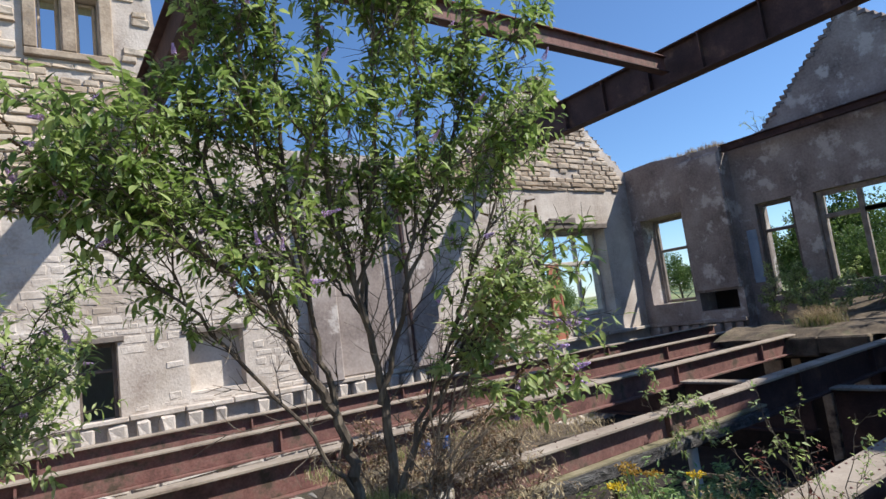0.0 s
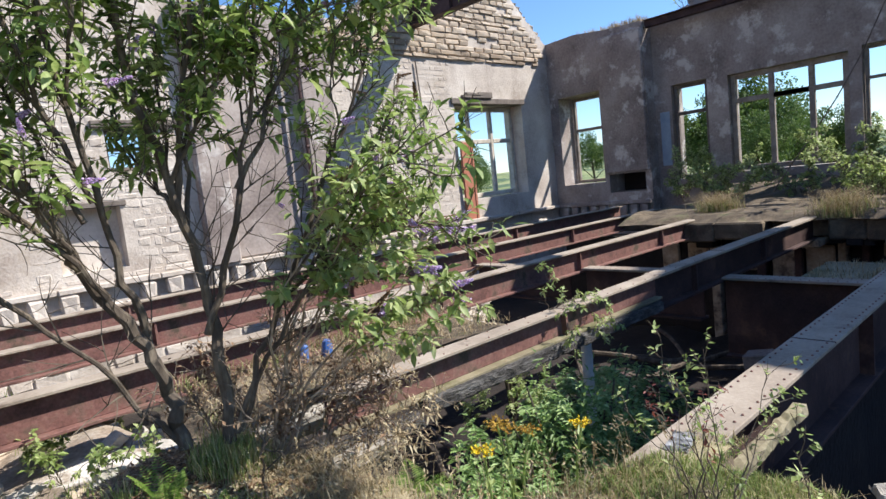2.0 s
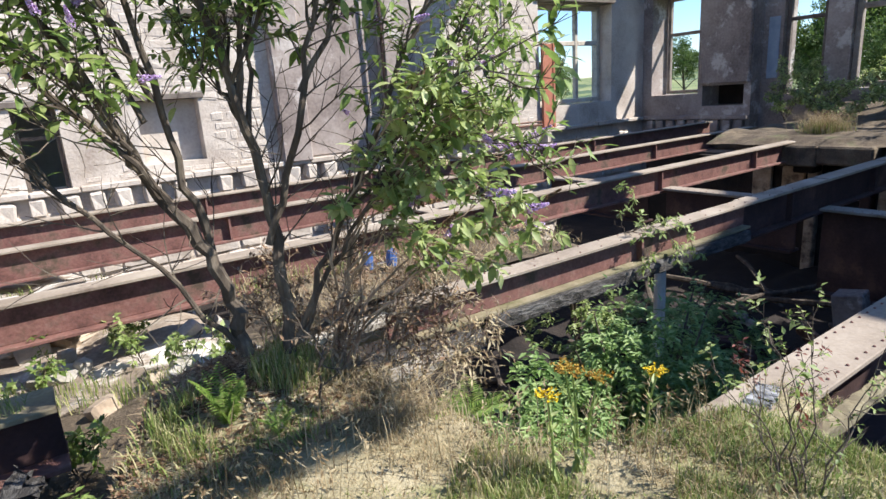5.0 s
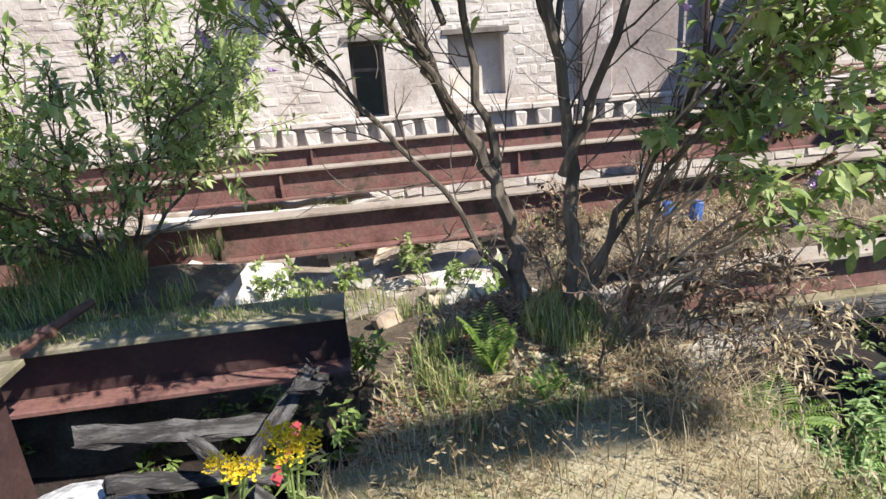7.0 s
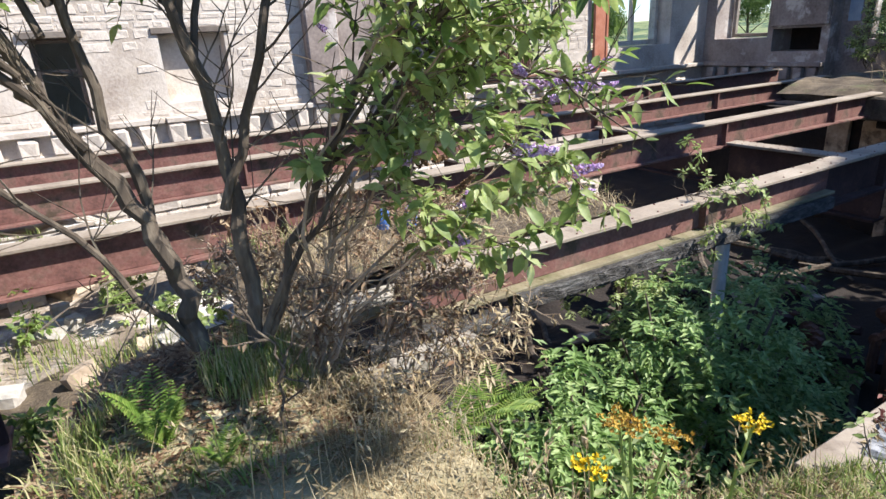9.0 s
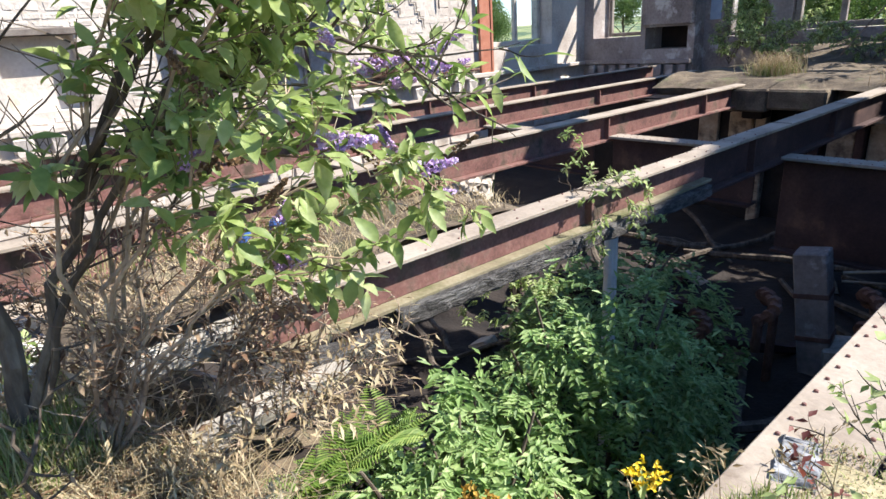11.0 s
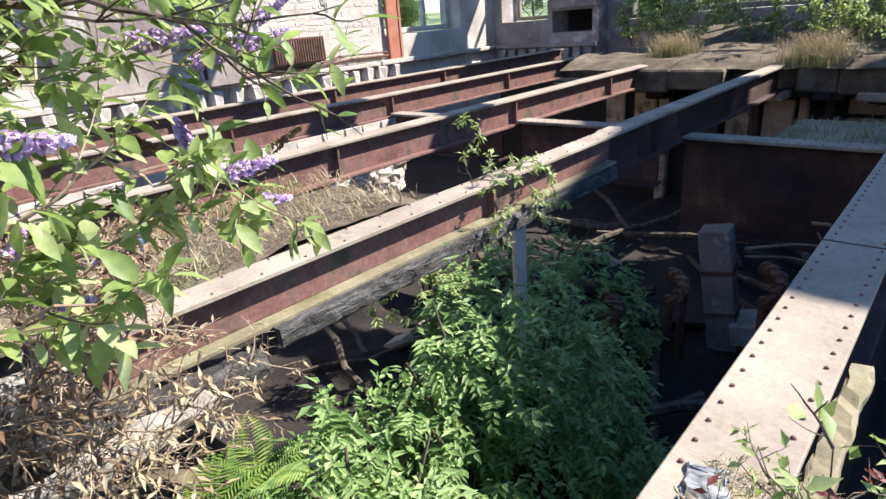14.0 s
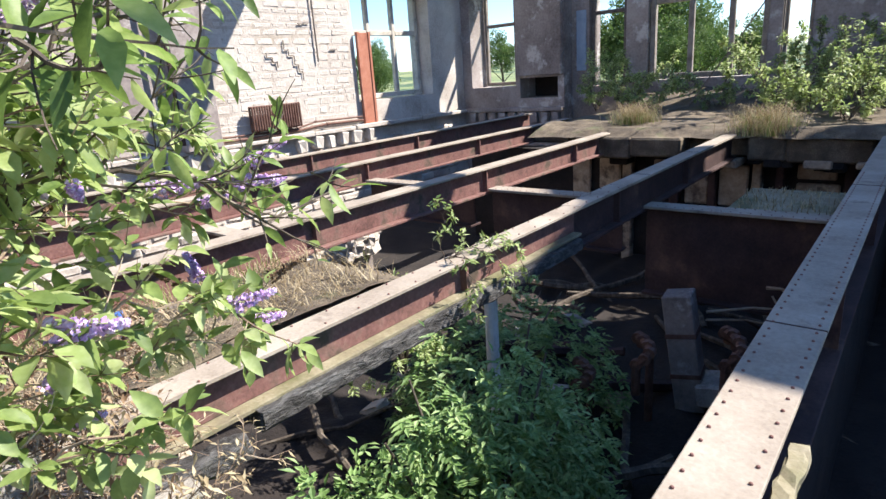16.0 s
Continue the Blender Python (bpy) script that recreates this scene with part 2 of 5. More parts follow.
def leaf(verts, faces, at, along, up, length, width, droop=0.15):
    """A folded lance-shaped leaf of six corners."""
    along = along.normalized()
    side = along.cross(up)
    if side.length < 1e-3:
        side = along.orthogonal()
    side.normalize()
    nrm = side.cross(along)
    b = len(verts)
    mid = at + along * (length * 0.42) - nrm * (width * 0.22)
    tip = at + along * length - nrm * (length * droop)
    verts += [at, mid + side * (width / 2) + nrm * (width * 0.25), mid, mid - side * (width / 2) + nrm * (width * 0.25), tip]
    faces += [(b, b + 1, b + 2), (b, b + 2, b + 3), (b + 1, b + 4, b + 2), (b + 2, b + 4, b + 3)]


def broad_leaf(verts, faces, at, along, up, length, width, droop=0.2):
    """A fuller leaf of nine corners, folded along its rib and drooping to its tip."""
    along = along.normalized()
    side = along.cross(up)
    if side.length < 1e-3:
        side = along.orthogonal()
    side.normalize()
    nrm = side.cross(along)
    b = len(verts)
    verts.append(at)
    for f, w in ((0.22, 0.72), (0.48, 1.0), (0.76, 0.62)):
        rib = at + along * (length * f) - nrm * (length * droop * f * f)
        lift = nrm * (width * 0.16 * w)
        verts.extend((rib + side * (width / 2 * w) + lift, rib, rib - side * (width / 2 * w) + lift))
    verts.append(at + along * length - nrm * (length * droop))
    faces.extend(((b, b + 1, b + 2), (b, b + 2, b + 3), (b + 1, b + 4, b + 5, b + 2), (b + 2, b + 5, b + 6, b + 3), (b + 4, b + 7, b + 8, b + 5), (b + 5, b + 8, b + 9, b + 6), (b + 7, b + 10, b + 8), (b + 8, b + 10, b + 9)))


def rnd(a, b):
    return random.uniform(a, b)


def unit():
    while True:
        v = Vector((rnd(-1, 1), rnd(-1, 1), rnd(-1, 1)))
        if 0.05 < v.length < 1:
            return v.normalized()


def curve_points(start, way, length, steps, bend, lift):
    pts, d = [start.copy()], way.normalized()
    for _ in range(steps):
        d = (d + unit() * bend + Vector((0, 0, lift))).normalized()
        pts.append(pts[-1] + d * (length / steps))
    return pts, d


# ---- ground ----
def smooth(a, b, v):
    t = min(1, max(0, (v - a) / (b - a)))
    return t * t * (3 - 2 * t)


EDGE_X = (-9.0, 1.85, 2.1, 2.4, 2.7, 3.35, 3.5, 3.62, 3.95, 4.4)
EDGE_Y = (4.0, 4.0, 4.3, 4.5, 5.3, 5.3, 4.5, 4.05, 3.86, 3.75)


def height(x, y):
    """The height of the ground: the turf bank, the bush's mound, the rubble, the basement and the land around."""
    n1 = noise.noise(Vector((x * 0.9, y * 0.9, 0.3)))
    n2 = noise.noise(Vector((x * 3.1, y * 3.1, 4.0)))
    far = max(abs(x - 4) - 20, abs(y - 5) - 18, 0)
    if far > 0 or x > 18.6 or y > 14.7:
        d = math.hypot(x - 4, y - 5)
        drop = -0.7 - 14 * smooth(30, 260, d)
        hill = (26 + 14 * noise.noise(Vector((x * 0.0011, y * 0.0011, 1.7)))) * smooth(500, 1500, d)
        return drop + hill + 0.1 * n1
    bank = 0.02 + 0.035 * n1 + 0.018 * n2
    edge = float(np.interp(x, EDGE_X, EDGE_Y)) + 0.06 * n2
    right = 4.28 + 0.08 * n2
    out = max(y - edge, 0.0)
    if y > -0.5:
        out = max(out, (x - right) * 1.0) if x > right and not (x < 4.6 and abs(y - 3.745) < 0.2) else out
    mound = 0.17 * math.exp(-((x - 2.95) ** 2 + (y - 5.0) ** 2) / 0.16)
    floor = -2.25 + 0.18 * n1 + 0.08 * n2
    heap = -0.62 + 0.16 * n1 + 0.08 * n2
    left = 1 - smooth(3.6, 6.2, x + 0.25 * (y - 6))
    left *= smooth(5.35, 6.1, y) if x < 2.3 else smooth(5.2, 5.8, y)
    low = floor + (heap - floor) * left
    low += 1.45 * math.exp(-((x - 1.36) ** 2 + (y - 5.1) ** 2) / 0.05)
    if x > 13.0:
        low = floor
    k = smooth(0.0, 0.42 if x > 3.2 else 0.6, out)
    return (bank + mound) * (1 - k) + low * k


def lines(a, b, fine, outer):
    return [*[a - o for o in reversed(outer)], *np.arange(a, b, fine), b, *[b + o for o in outer]]


OUT = [0.5, 1, 1.5, 2.2, 3, 4, 5, 6.5, 8, 10, 13, 18, 30, 60, 110, 200, 330, 480, 650, 850, 1100, 1500, 2200, 3600]
GX, GY = lines(-1.6, 8.6, 0.09, OUT), lines(1.6, 9.2, 0.09, OUT)
gv = [(x, y, height(x, y)) for y in GY for x in GX]
W = len(GX)
gf = [(j * W + i, j * W + i + 1, (j + 1) * W + i + 1, (j + 1) * W + i) for j in range(len(GY) - 1) for i in range(W - 1)]
gm = bpy.data.meshes.new("ground")
gm.from_pydata(gv, [], gf)
for m in (TURF, SOIL, RUBBLE, SHADESOIL, FIELDS):
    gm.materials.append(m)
# Low faces take the near-black soil, so the pit's shade is painted in.
for p in gm.polygons:
    p.use_smooth = True
    x, y, z = p.center
    if x > 18.6 or y > 14.7 or x < -16 or y < -13:
        p.material_index = 4
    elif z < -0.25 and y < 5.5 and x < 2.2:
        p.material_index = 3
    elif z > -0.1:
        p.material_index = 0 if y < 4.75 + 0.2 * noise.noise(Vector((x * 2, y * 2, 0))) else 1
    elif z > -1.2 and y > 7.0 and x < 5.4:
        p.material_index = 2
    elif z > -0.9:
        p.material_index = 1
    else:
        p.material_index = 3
tagged(new("ground", gm), "dry turf bank falling away into a rubble-strewn basement, coloured dark for shade", "ground", kind="structure")


# ---- walls ----
def wall_mesh(axis, inner, depth, u0, u1, base, top, holes):
    """A wall along x ('y': its inner face at that y) or along y, with a sloping top given as (u, z) corners and holes (u0, u1, z0, z1) through it."""
    bm = bmesh.new()
    cuts = sorted({u0, u1, *[u for u, _ in top if u0 < u < u1], *[h for q in holes for h in q[:2]]})
    us = [u for u, _ in top]
    zs = [z for _, z in top]

    def ztop(u):
        return float(np.interp(u, us, zs))

    def v(u, w, z):
        return bm.verts.new((u, inner + w, z) if axis == "y" else (inner + w, u, z))

    for a, b in zip(cuts, cuts[1:]):
        mid = (a + b) / 2
        spans, z = [], base
        for h in sorted((h for h in holes if h[0] - 1e-6 <= a and b <= h[1] + 1e-6), key=lambda h: h[2]):
            spans.append((z, z, h[2], h[2]))
            z = h[3]
        spans.append((z, z, ztop(a + 1e-6), ztop(b - 1e-6)))
        for za, zb, ta, tb in spans:
            if ta - za < 1e-4 and tb - zb < 1e-4:
                continue
            c = [v(a, 0, za), v(b, 0, zb), v(b, 0, tb), v(a, 0, ta), v(a, depth, za), v(b, depth, zb), v(b, depth, tb), v(a, depth, ta)]
            for q in ((0, 1, 2, 3), (5, 4, 7, 6), (4, 0, 3, 7), (1, 5, 6, 2), (3, 2, 6, 7), (4, 5, 1, 0)):
                bm.faces.new([c[i] for i in q])
    bmesh.ops.recalc_face_normals(bm, faces=bm.faces)
    return bm


NY = 14.04
TOP_N = [(-9, 9.0), (3.9, 9.0), (3.91, 8.2), (4.1, 5.2), (6.5, 5.0), (10.3, 5.0), (10.6, 5.1), (12.3, 6.3), (13.6, 7.1), (14.1, 7.55), (14.4, 7.72), (14.9, 7.3), (15.9, 6.4), (16.8, 5.6), (17.55, 5.0)]
HOLES_N = [(2.07, 2.43, 6.54, 7.7), (2.66, 3.02, 6.54, 7.7), (2.42, 3.02, 0.06, 1.36), (5.1, 5.82, 1.95, 2.7), (4.15, 5.16, 0.3, 1.36), (13.45, 16.2, 0.62, 3.17)]
wall_n = mesh_object("wall_north", wall_mesh("y", NY, 0.7, -9, 17.6, -3.6, TOP_N, HOLES_N), WHITEWASH)
tagged(wall_n, "roofless whitewashed rubble stone side wall with a broken gable", "wall", kind="structure")

E1, E2 = 17.6, 18.05
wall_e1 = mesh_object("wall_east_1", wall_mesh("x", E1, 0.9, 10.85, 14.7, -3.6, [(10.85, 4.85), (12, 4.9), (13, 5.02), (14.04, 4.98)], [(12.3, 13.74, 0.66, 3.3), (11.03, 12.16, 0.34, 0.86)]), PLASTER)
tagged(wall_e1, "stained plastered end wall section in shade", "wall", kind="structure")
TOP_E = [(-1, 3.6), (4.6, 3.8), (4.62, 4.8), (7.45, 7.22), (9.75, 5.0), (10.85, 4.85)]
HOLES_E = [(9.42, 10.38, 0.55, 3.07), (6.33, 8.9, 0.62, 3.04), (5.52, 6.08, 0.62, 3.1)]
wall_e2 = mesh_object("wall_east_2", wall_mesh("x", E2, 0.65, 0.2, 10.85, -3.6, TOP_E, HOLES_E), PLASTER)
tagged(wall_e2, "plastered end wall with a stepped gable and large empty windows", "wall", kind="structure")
# Unseen wall; its top is shaped to shade girder, floor beam and elder.
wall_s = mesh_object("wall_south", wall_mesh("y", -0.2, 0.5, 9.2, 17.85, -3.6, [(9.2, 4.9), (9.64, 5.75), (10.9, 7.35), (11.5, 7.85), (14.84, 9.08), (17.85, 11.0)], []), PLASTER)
tagged(wall_s, "unseen plastered side wall, its rising top shaped to cast shade inside", "wall", kind="structure")
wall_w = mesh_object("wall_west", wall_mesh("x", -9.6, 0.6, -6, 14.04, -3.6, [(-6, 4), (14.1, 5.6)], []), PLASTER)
tagged(wall_w, "plain ruined wall behind the walk", "wall", kind="structure")


# ---- steel ----
def girder(name, label, axis, c, a, b, top, width, depth, web, flange=0.03, top_mat=None, stiff=(), group="floor beams", low_mat=None):
    """A plate girder along axis, centred at c, from a to b, its top at the given height."""
    t = thing(name, label, "steel beam", ((a + b) / 2, c, top - depth) if axis == "x" else (c, (a + b) / 2, top - depth), group)
    off = Matrix.Translation(-t.location)

    def plate(u0, u1, w0, w1, z0, z1, bevel=0.004):
        return new_box(u0, u1, c + w0, c + w1, z0, z1, bevel, off) if axis == "x" else new_box(c + w0, c + w1, u0, u1, z0, z1, bevel, off)

    part("top_flange", plate(a, b, -width / 2, width / 2, top - flange, top), top_mat or FLANGE, t, "dusty grey lichened top flange")
    part("web", plate(a, b, -0.012, 0.012, top - depth + flange, top - flange), web, t)
    part("bottom_flange", plate(a, b, -width / 2, width / 2, top - depth, top - depth + flange), low_mat or MOSSY, t)
    for s in stiff:
        for w0, w1 in ((-width / 2 + 0.02, -0.012), (0.012, width / 2 - 0.02)):
            part("stiffener", plate(s - 0.012, s + 0.012, w0, w1, top - depth + flange, top - flange, 0), web, t)
    return t


beam_b3 = girder("floor_beam", "long riveted steel floor beam with mossy top and charred timber beside it", "x", 5.62, 3.95, 7.75, 0.0, 0.165, 0.24, RUST, flange=0.024, stiff=(6.2,), low_mat=MOSSY)
# Same beam split off in darker steel, its shade put into the colour.
beam_b3_far = girder("floor_beam", "far length of the riveted floor beam reaching the broken slab, darkened for shade", "x", 5.64, 7.756, 12.75, 0.0, 0.18, 0.36, DARKSHADESTEEL, stiff=(8.6, 10.6), low_mat=DARKSHADESTEEL)
beam_b2 = girder("floor_beam", "red rusted steel floor beam spanning the open basement", "x", 7.58, -5.0, 13.3, 0.0, 0.19, 0.32, RUST, flange=0.026, low_mat=RUST, top_mat=FLANGE, stiff=(1.4, 4.0, 6.6, 9.24, 11.6))
beam_b1 = girder("floor_beam", "red rusted steel floor beam spanning the open basement", "x", 9.64, -5.0, 15.4, 0.0, 0.19, 0.32, RUST, flange=0.026, low_mat=RUST, top_mat=FLANGE, stiff=(1.6, 4.2, 6.8, 9.25, 12.0))
beam_b0 = girder("floor_beam", "red rusted steel floor beam near the stone ledge", "x", 11.43, -5.0, 16.8, 0.0, 0.19, 0.32, RUST, flange=0.026, low_mat=RUST, top_mat=FLANGE, stiff=(1.8, 4.4, 7.0, 9.7, 12.4))
beam_left = girder("floor_beam", "short broken steel floor beam buried in moss and soil", "x", 5.70, -4.0, 2.35, 0.0, 0.26, 0.30, DARKSHADESTEEL, flange=0.026, top_mat=MOSSY, stiff=(0.2,), low_mat=RUST)
girder_g = girder("riveted_girder", "broad riveted plate girder bedded in the turf bank", "x", 3.745, 4.2, 17.8, 0.0, 0.23, 0.50, DARKSHADESTEEL, flange=0.025, low_mat=DARKSHADESTEEL, stiff=(7.0, 9.2, 12.0))
girder_l = girder("riveted_girder", "dark plate girder running back beside the turf bank", "y", 0.99, -5.0, 5.45, 0.03, 0.26, 1.0, DARKSHADESTEEL, flange=0.03, top_mat=MOSSY)
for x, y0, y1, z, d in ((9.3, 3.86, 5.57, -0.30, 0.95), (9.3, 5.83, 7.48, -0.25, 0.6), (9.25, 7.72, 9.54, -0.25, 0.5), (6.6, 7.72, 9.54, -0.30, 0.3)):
    girder("cross_girder", "dark cross girder riveted between the floor beams", "y", x, y0, y1, z, 0.22, d, DARKSHADESTEEL, group="cross girders", low_mat=DARKSHADESTEEL)
over_girder = girder("overhead_girder", "dark red plate girder crossing overhead to the gable wall", "y", 12.25, 0.35, 14.05, 5.74, 0.28, 0.75, DARKSHADESTEEL, top_mat=DARKSHADESTEEL, low_mat=DARKSHADESTEEL, stiff=[1 + 1.15 * i for i in range(12)], group="overhead steel")
over_left = girder("overhead_girder", "dark plate girder crossing overhead beside the tower", "y", 3.72, 8.4, 14.05, 6.17, 0.3, 0.80, DARKSHADESTEEL, top_mat=DARKSHADESTEEL, low_mat=DARKSHADESTEEL, group="overhead steel")
pink_beam = girder("overhead_beam", "pale red rusted steel beam overhead, its end bolted to a girder", "x", 8.62, 3.57, 12.08, 5.53, 0.18, 0.33, RUST, flange=0.022, top_mat=RUST, low_mat=DARKSHADESTEEL, group="overhead steel")
# Unseen beam, sized and ended so its shadow strip crosses only the bank.
shadow_beam = girder("overhead_beam", "unseen rusted steel beam overhead, placed to cast a shadow strip on the bank", "x", 0.94, -9.2, 7.62, 6.05, 0.16, 0.14, RUST, flange=0.022, top_mat=RUST, low_mat=DARKSHADESTEEL, group="overhead steel")
wall_beam = girder("wall_beam", "dark rusted steel beam along the end gable", "y", 17.75, 1.6, 10.84, 4.86, 0.2, 0.2, DARKSHADESTEEL, flange=0.02, top_mat=DARKSHADESTEEL, low_mat=DARKSHADESTEEL, group="overhead steel")


# ---- masonry pieces ----
def stone_mesh(name, w, h, d, mat, rough=0.10):
    bm = bmesh.new()
    bmesh.ops.create_cube(bm, size=1.0, matrix=Matrix.Diagonal((w, d, h, 1)))
    bmesh.ops.bevel(bm, geom=bm.edges[:], offset=min(w, h) * 0.16, segments=1, affect="EDGES")
    for v in bm.verts:
        v.co += Vector((rnd(-1, 1) * w * 0.045, rnd(-1, 1) * d * rough, rnd(-1, 1) * h * 0.09))
    me = bpy.data.meshes.new(name)
    bm.to_mesh(me)
    bm.free()
    me.materials.append(mat)
    return me


def inside_top(x, z, top, gap=0.05):
    return z < float(np.interp(x, [u for u, _ in top], [v for _, v in top])) - gap


def courses(wall, x0, x1, z0, z1, mat, proud, holes, top, keep, course=(0.13, 0.22), length=(0.22, 0.55), limit=300, skip=0.03, patchy=-9.0):
    """Rubble stones in uneven courses on the north wall's face: the first ones as pieces, the others joined."""
    meshes = {}
    rest_v, rest_f, made = [], [], 0
    z = z0
    while z < z1:
        h = rnd(*course)
        x = x0 + rnd(-0.2, 0.0)
        while x < x1:
            w = rnd(*length)
            cx, cz = x + w / 2, z + h / 2
            free = all(not (cx + w / 2 > a - 0.02 and cx - w / 2 < b + 0.02 and cz + h / 2 > c - 0.02 and cz - h / 2 < d + 0.02) for a, b, c, d in holes)
            bare = noise.noise(Vector((cx * 0.7, cz * 0.7, 11.0))) > 0.28 - patchy
            if free and not bare and random.random() > skip and cx + w / 2 < x1 + 0.1 and inside_top(cx - w / 2, cz + h / 2, top) and inside_top(cx + w / 2, cz + h / 2, top):
                key = (round(w * 12), round(h * 30))
                if key not in meshes:
                    meshes[key] = stone_mesh("stone", key[0] / 12 - 0.014, key[1] / 30 - 0.012, 0.16, mat, 0.10 if proud > 0.01 else 0.035)
                out = NY + 0.08 - proud - rnd(0, proud)
                tilt = 0.03 * min(1.0, proud / 0.03)
                m = Matrix.Translation((cx, out, cz)) @ Euler((rnd(-tilt, tilt), rnd(-0.02, 0.02), rnd(-tilt, tilt))).to_matrix().to_4x4()
                if made < limit and keep(cx, cz):
                    ob = new("stone", meshes[key])
                    ob.parent, ob.matrix_basis = wall, m
                    made += 1
                else:
                    b = len(rest_v)
                    me = meshes[key]
                    rest_v += [m @ v.co for v in me.vertices]
                    rest_f += [tuple(b + i for i in p.vertices) for p in me.polygons]
            x += w + 0.012
        z += h + 0.012
    if rest_v:
        data_part("stonework", rest_v, rest_f, mat, wall, kind="stuff")


# ---- north wall: ledge, pilasters, openings ----
for x0, x1, d, z1 in ((8.85, 9.6, 0.28, 4.95), (6.5, 7.1, 0.22, 4.95)):
    part("pilaster", new_box(x0, x1, NY - d, NY, 0.05, z1, 0.03), PLASTER, wall_n, "tan plastered pilaster")
part("plaster_face", new_box(7.15, 8.82, NY - 0.025, NY, 0.12, 4.85, 0.01), PLASTER, wall_n, "mauve-grey plaster face between pilasters, darker than the wall")
bm = bmesh.new()
x = -8.0
while x < 17.3:
    w = rnd(0.7, 1.3)
    if random.random() > 0.06:
        box(bm, x, min(x + w - 0.015, 17.5), NY - rnd(0.13, 0.18), NY, 0.0, 0.09 + rnd(-0.015, 0.02), 0.015)
    x += w
part("ledge", bm, WHITEWASH, wall_n, "projecting stone ledge", kind="stuff")
block = stone_mesh("corbel", 0.25, 0.30, 0.2, WHITEWASH)
x = -2.4
while x < 13.6:
    if random.random() > 0.07:
        ob = new("corbel", block)
        ob.parent = wall_n
        ob.matrix_basis = Matrix.Translation((x, NY - 0.06, -0.165 + rnd(-0.03, 0.03))) @ Euler((rnd(-0.1, 0.1), rnd(-0.12, 0.12), rnd(-0.18, 0.18))).to_matrix().to_4x4() @ Matrix.Diagonal((rnd(0.8, 1.2), 1, rnd(0.85, 1.05), 1))
    x += rnd(0.36, 0.46)
bm = bmesh.new()
for x0, x1, z0, z1, d in ((13.35, 16.3, 3.17, 3.32, 0.06), (4.9, 6.3, 2.7, 2.82, 0.08), (2.3, 3.12, 1.36, 1.46, 0.05), (4.05, 5.26, 1.36, 1.46, 0.04)):
    box(bm, x0, x1, NY - d, NY + 0.3, z0, z1, 0.012)
part("lintels", bm, LINTEL, wall_n, "dark timber lintels", kind="stuff")
bm = bmesh.new()
for i in range(9):
    x0 = 13.7 + 0.1 * i + rnd(-0.1, 0.1)
    box(bm, x0, x0 + rnd(0.2, 0.5), NY - rnd(0.03, 0.12), NY + 0.1, 3.32 + rnd(0, 0.08), 3.38 + rnd(0.02, 0.12), 0.01, None)
part("broken_brickwork", bm, LINTEL, wall_n, "ragged broken stones above the lintel", kind="stuff")
part("recess_back", new_box(4.1, 5.2, NY + 0.3, NY + 0.36, 0.25, 1.42), WHITEWASH, wall_n, "back of a shallow wall recess")
# Back wall and unseen ceiling are added so that the doorway stays dark.
annex = mesh_object("annex_wall", wall_mesh("y", 16.2, 0.3, -1.0, 4.6, -1, [(-1, 4.0), (4.6, 4.0)], []), MORTAR)
tagged(annex, "bare mortared wall added behind the doorway to keep it dark", "wall", kind="structure")
tagged(mesh_object("ceiling", new_box(-1.0, 4.6, 14.74, 16.5, 4.0, 4.15), MORTAR), "unseen ceiling added behind the doorway to keep daylight out", "ceiling", kind="structure")
door = thing("door_1", "dark narrow door frame in the stone wall, door missing", "doorway", (2.72, NY + 0.35, 0.06), kind="structure")
for nm, a in (("door_jamb", (-0.3, -0.24, -0.05, 0.05, 0, 1.3)), ("door_jamb", (0.24, 0.3, -0.05, 0.05, 0, 1.3)), ("door_head", (-0.24, 0.24, -0.05, 0.05, 1.24, 1.3)), ("rail", (-0.24, 0.24, -0.03, 0.03, 0.8, 0.86))):
    part(nm, new_box(*a, 0.006), DARKFRAME, door)


def window(name, label, axis, at, u0, u1, z0, z1, mull, trans, mat, w=0.09, skip=()):
    """An empty window: frame, mullions and transoms set in an opening."""
    c = (u0 + u1) / 2
    t = thing(name, label, "window", (c, at, z0) if axis == "y" else (at, c, z0), kind="structure")
    h = z1 - z0

    def bar(nm, a, b, za, zb, d=0.06):
        a, b = a - c, b - c
        part(nm, new_box(a, b, -d, d, za, zb, 0.012) if axis == "y" else new_box(-d, d, a, b, za, zb, 0.012), mat, t)

    bar("window_frame", u0, u0 + w, 0, h)
    bar("window_frame", u1 - w, u1, 0, h)
    bar("window_head", u0 + w, u1 - w, h - w, h)
    bar("window_sill", u0 + w, u1 - w, 0, w, 0.1)
    edges = [u0 + w, *mull, u1 - w]
    for m in mull:
        bar("mullion", m - w / 2, m + w / 2, w, h - w, 0.055)
    for z in trans:
        for i, (a, b) in enumerate(zip(edges, edges[1:])):
            bar("transom", a + (w / 2 if i else 0), b - (w / 2 if i < len(edges) - 2 else 0), z - z0 - w / 2, z - z0 + w / 2, 0.05)
    return t


window("window_1", "empty timber window frame with peeling cream paint", "y", NY + 0.45, 13.47, 16.18, 0.64, 3.15, [14.35, 15.25], [2.2], FRAME, 0.12)
window("window_2", "tall empty window frame in the shaded end wall", "x", E1 + 0.72, 12.34, 13.7, 0.68, 3.28, [], [2.3], GREYFRAME, 0.09)
window("window_3", "narrow empty dark timber window frame", "x", E2 + 0.18, 9.44, 10.36, 0.57, 3.05, [], [2.3], DARKFRAME, 0.09)
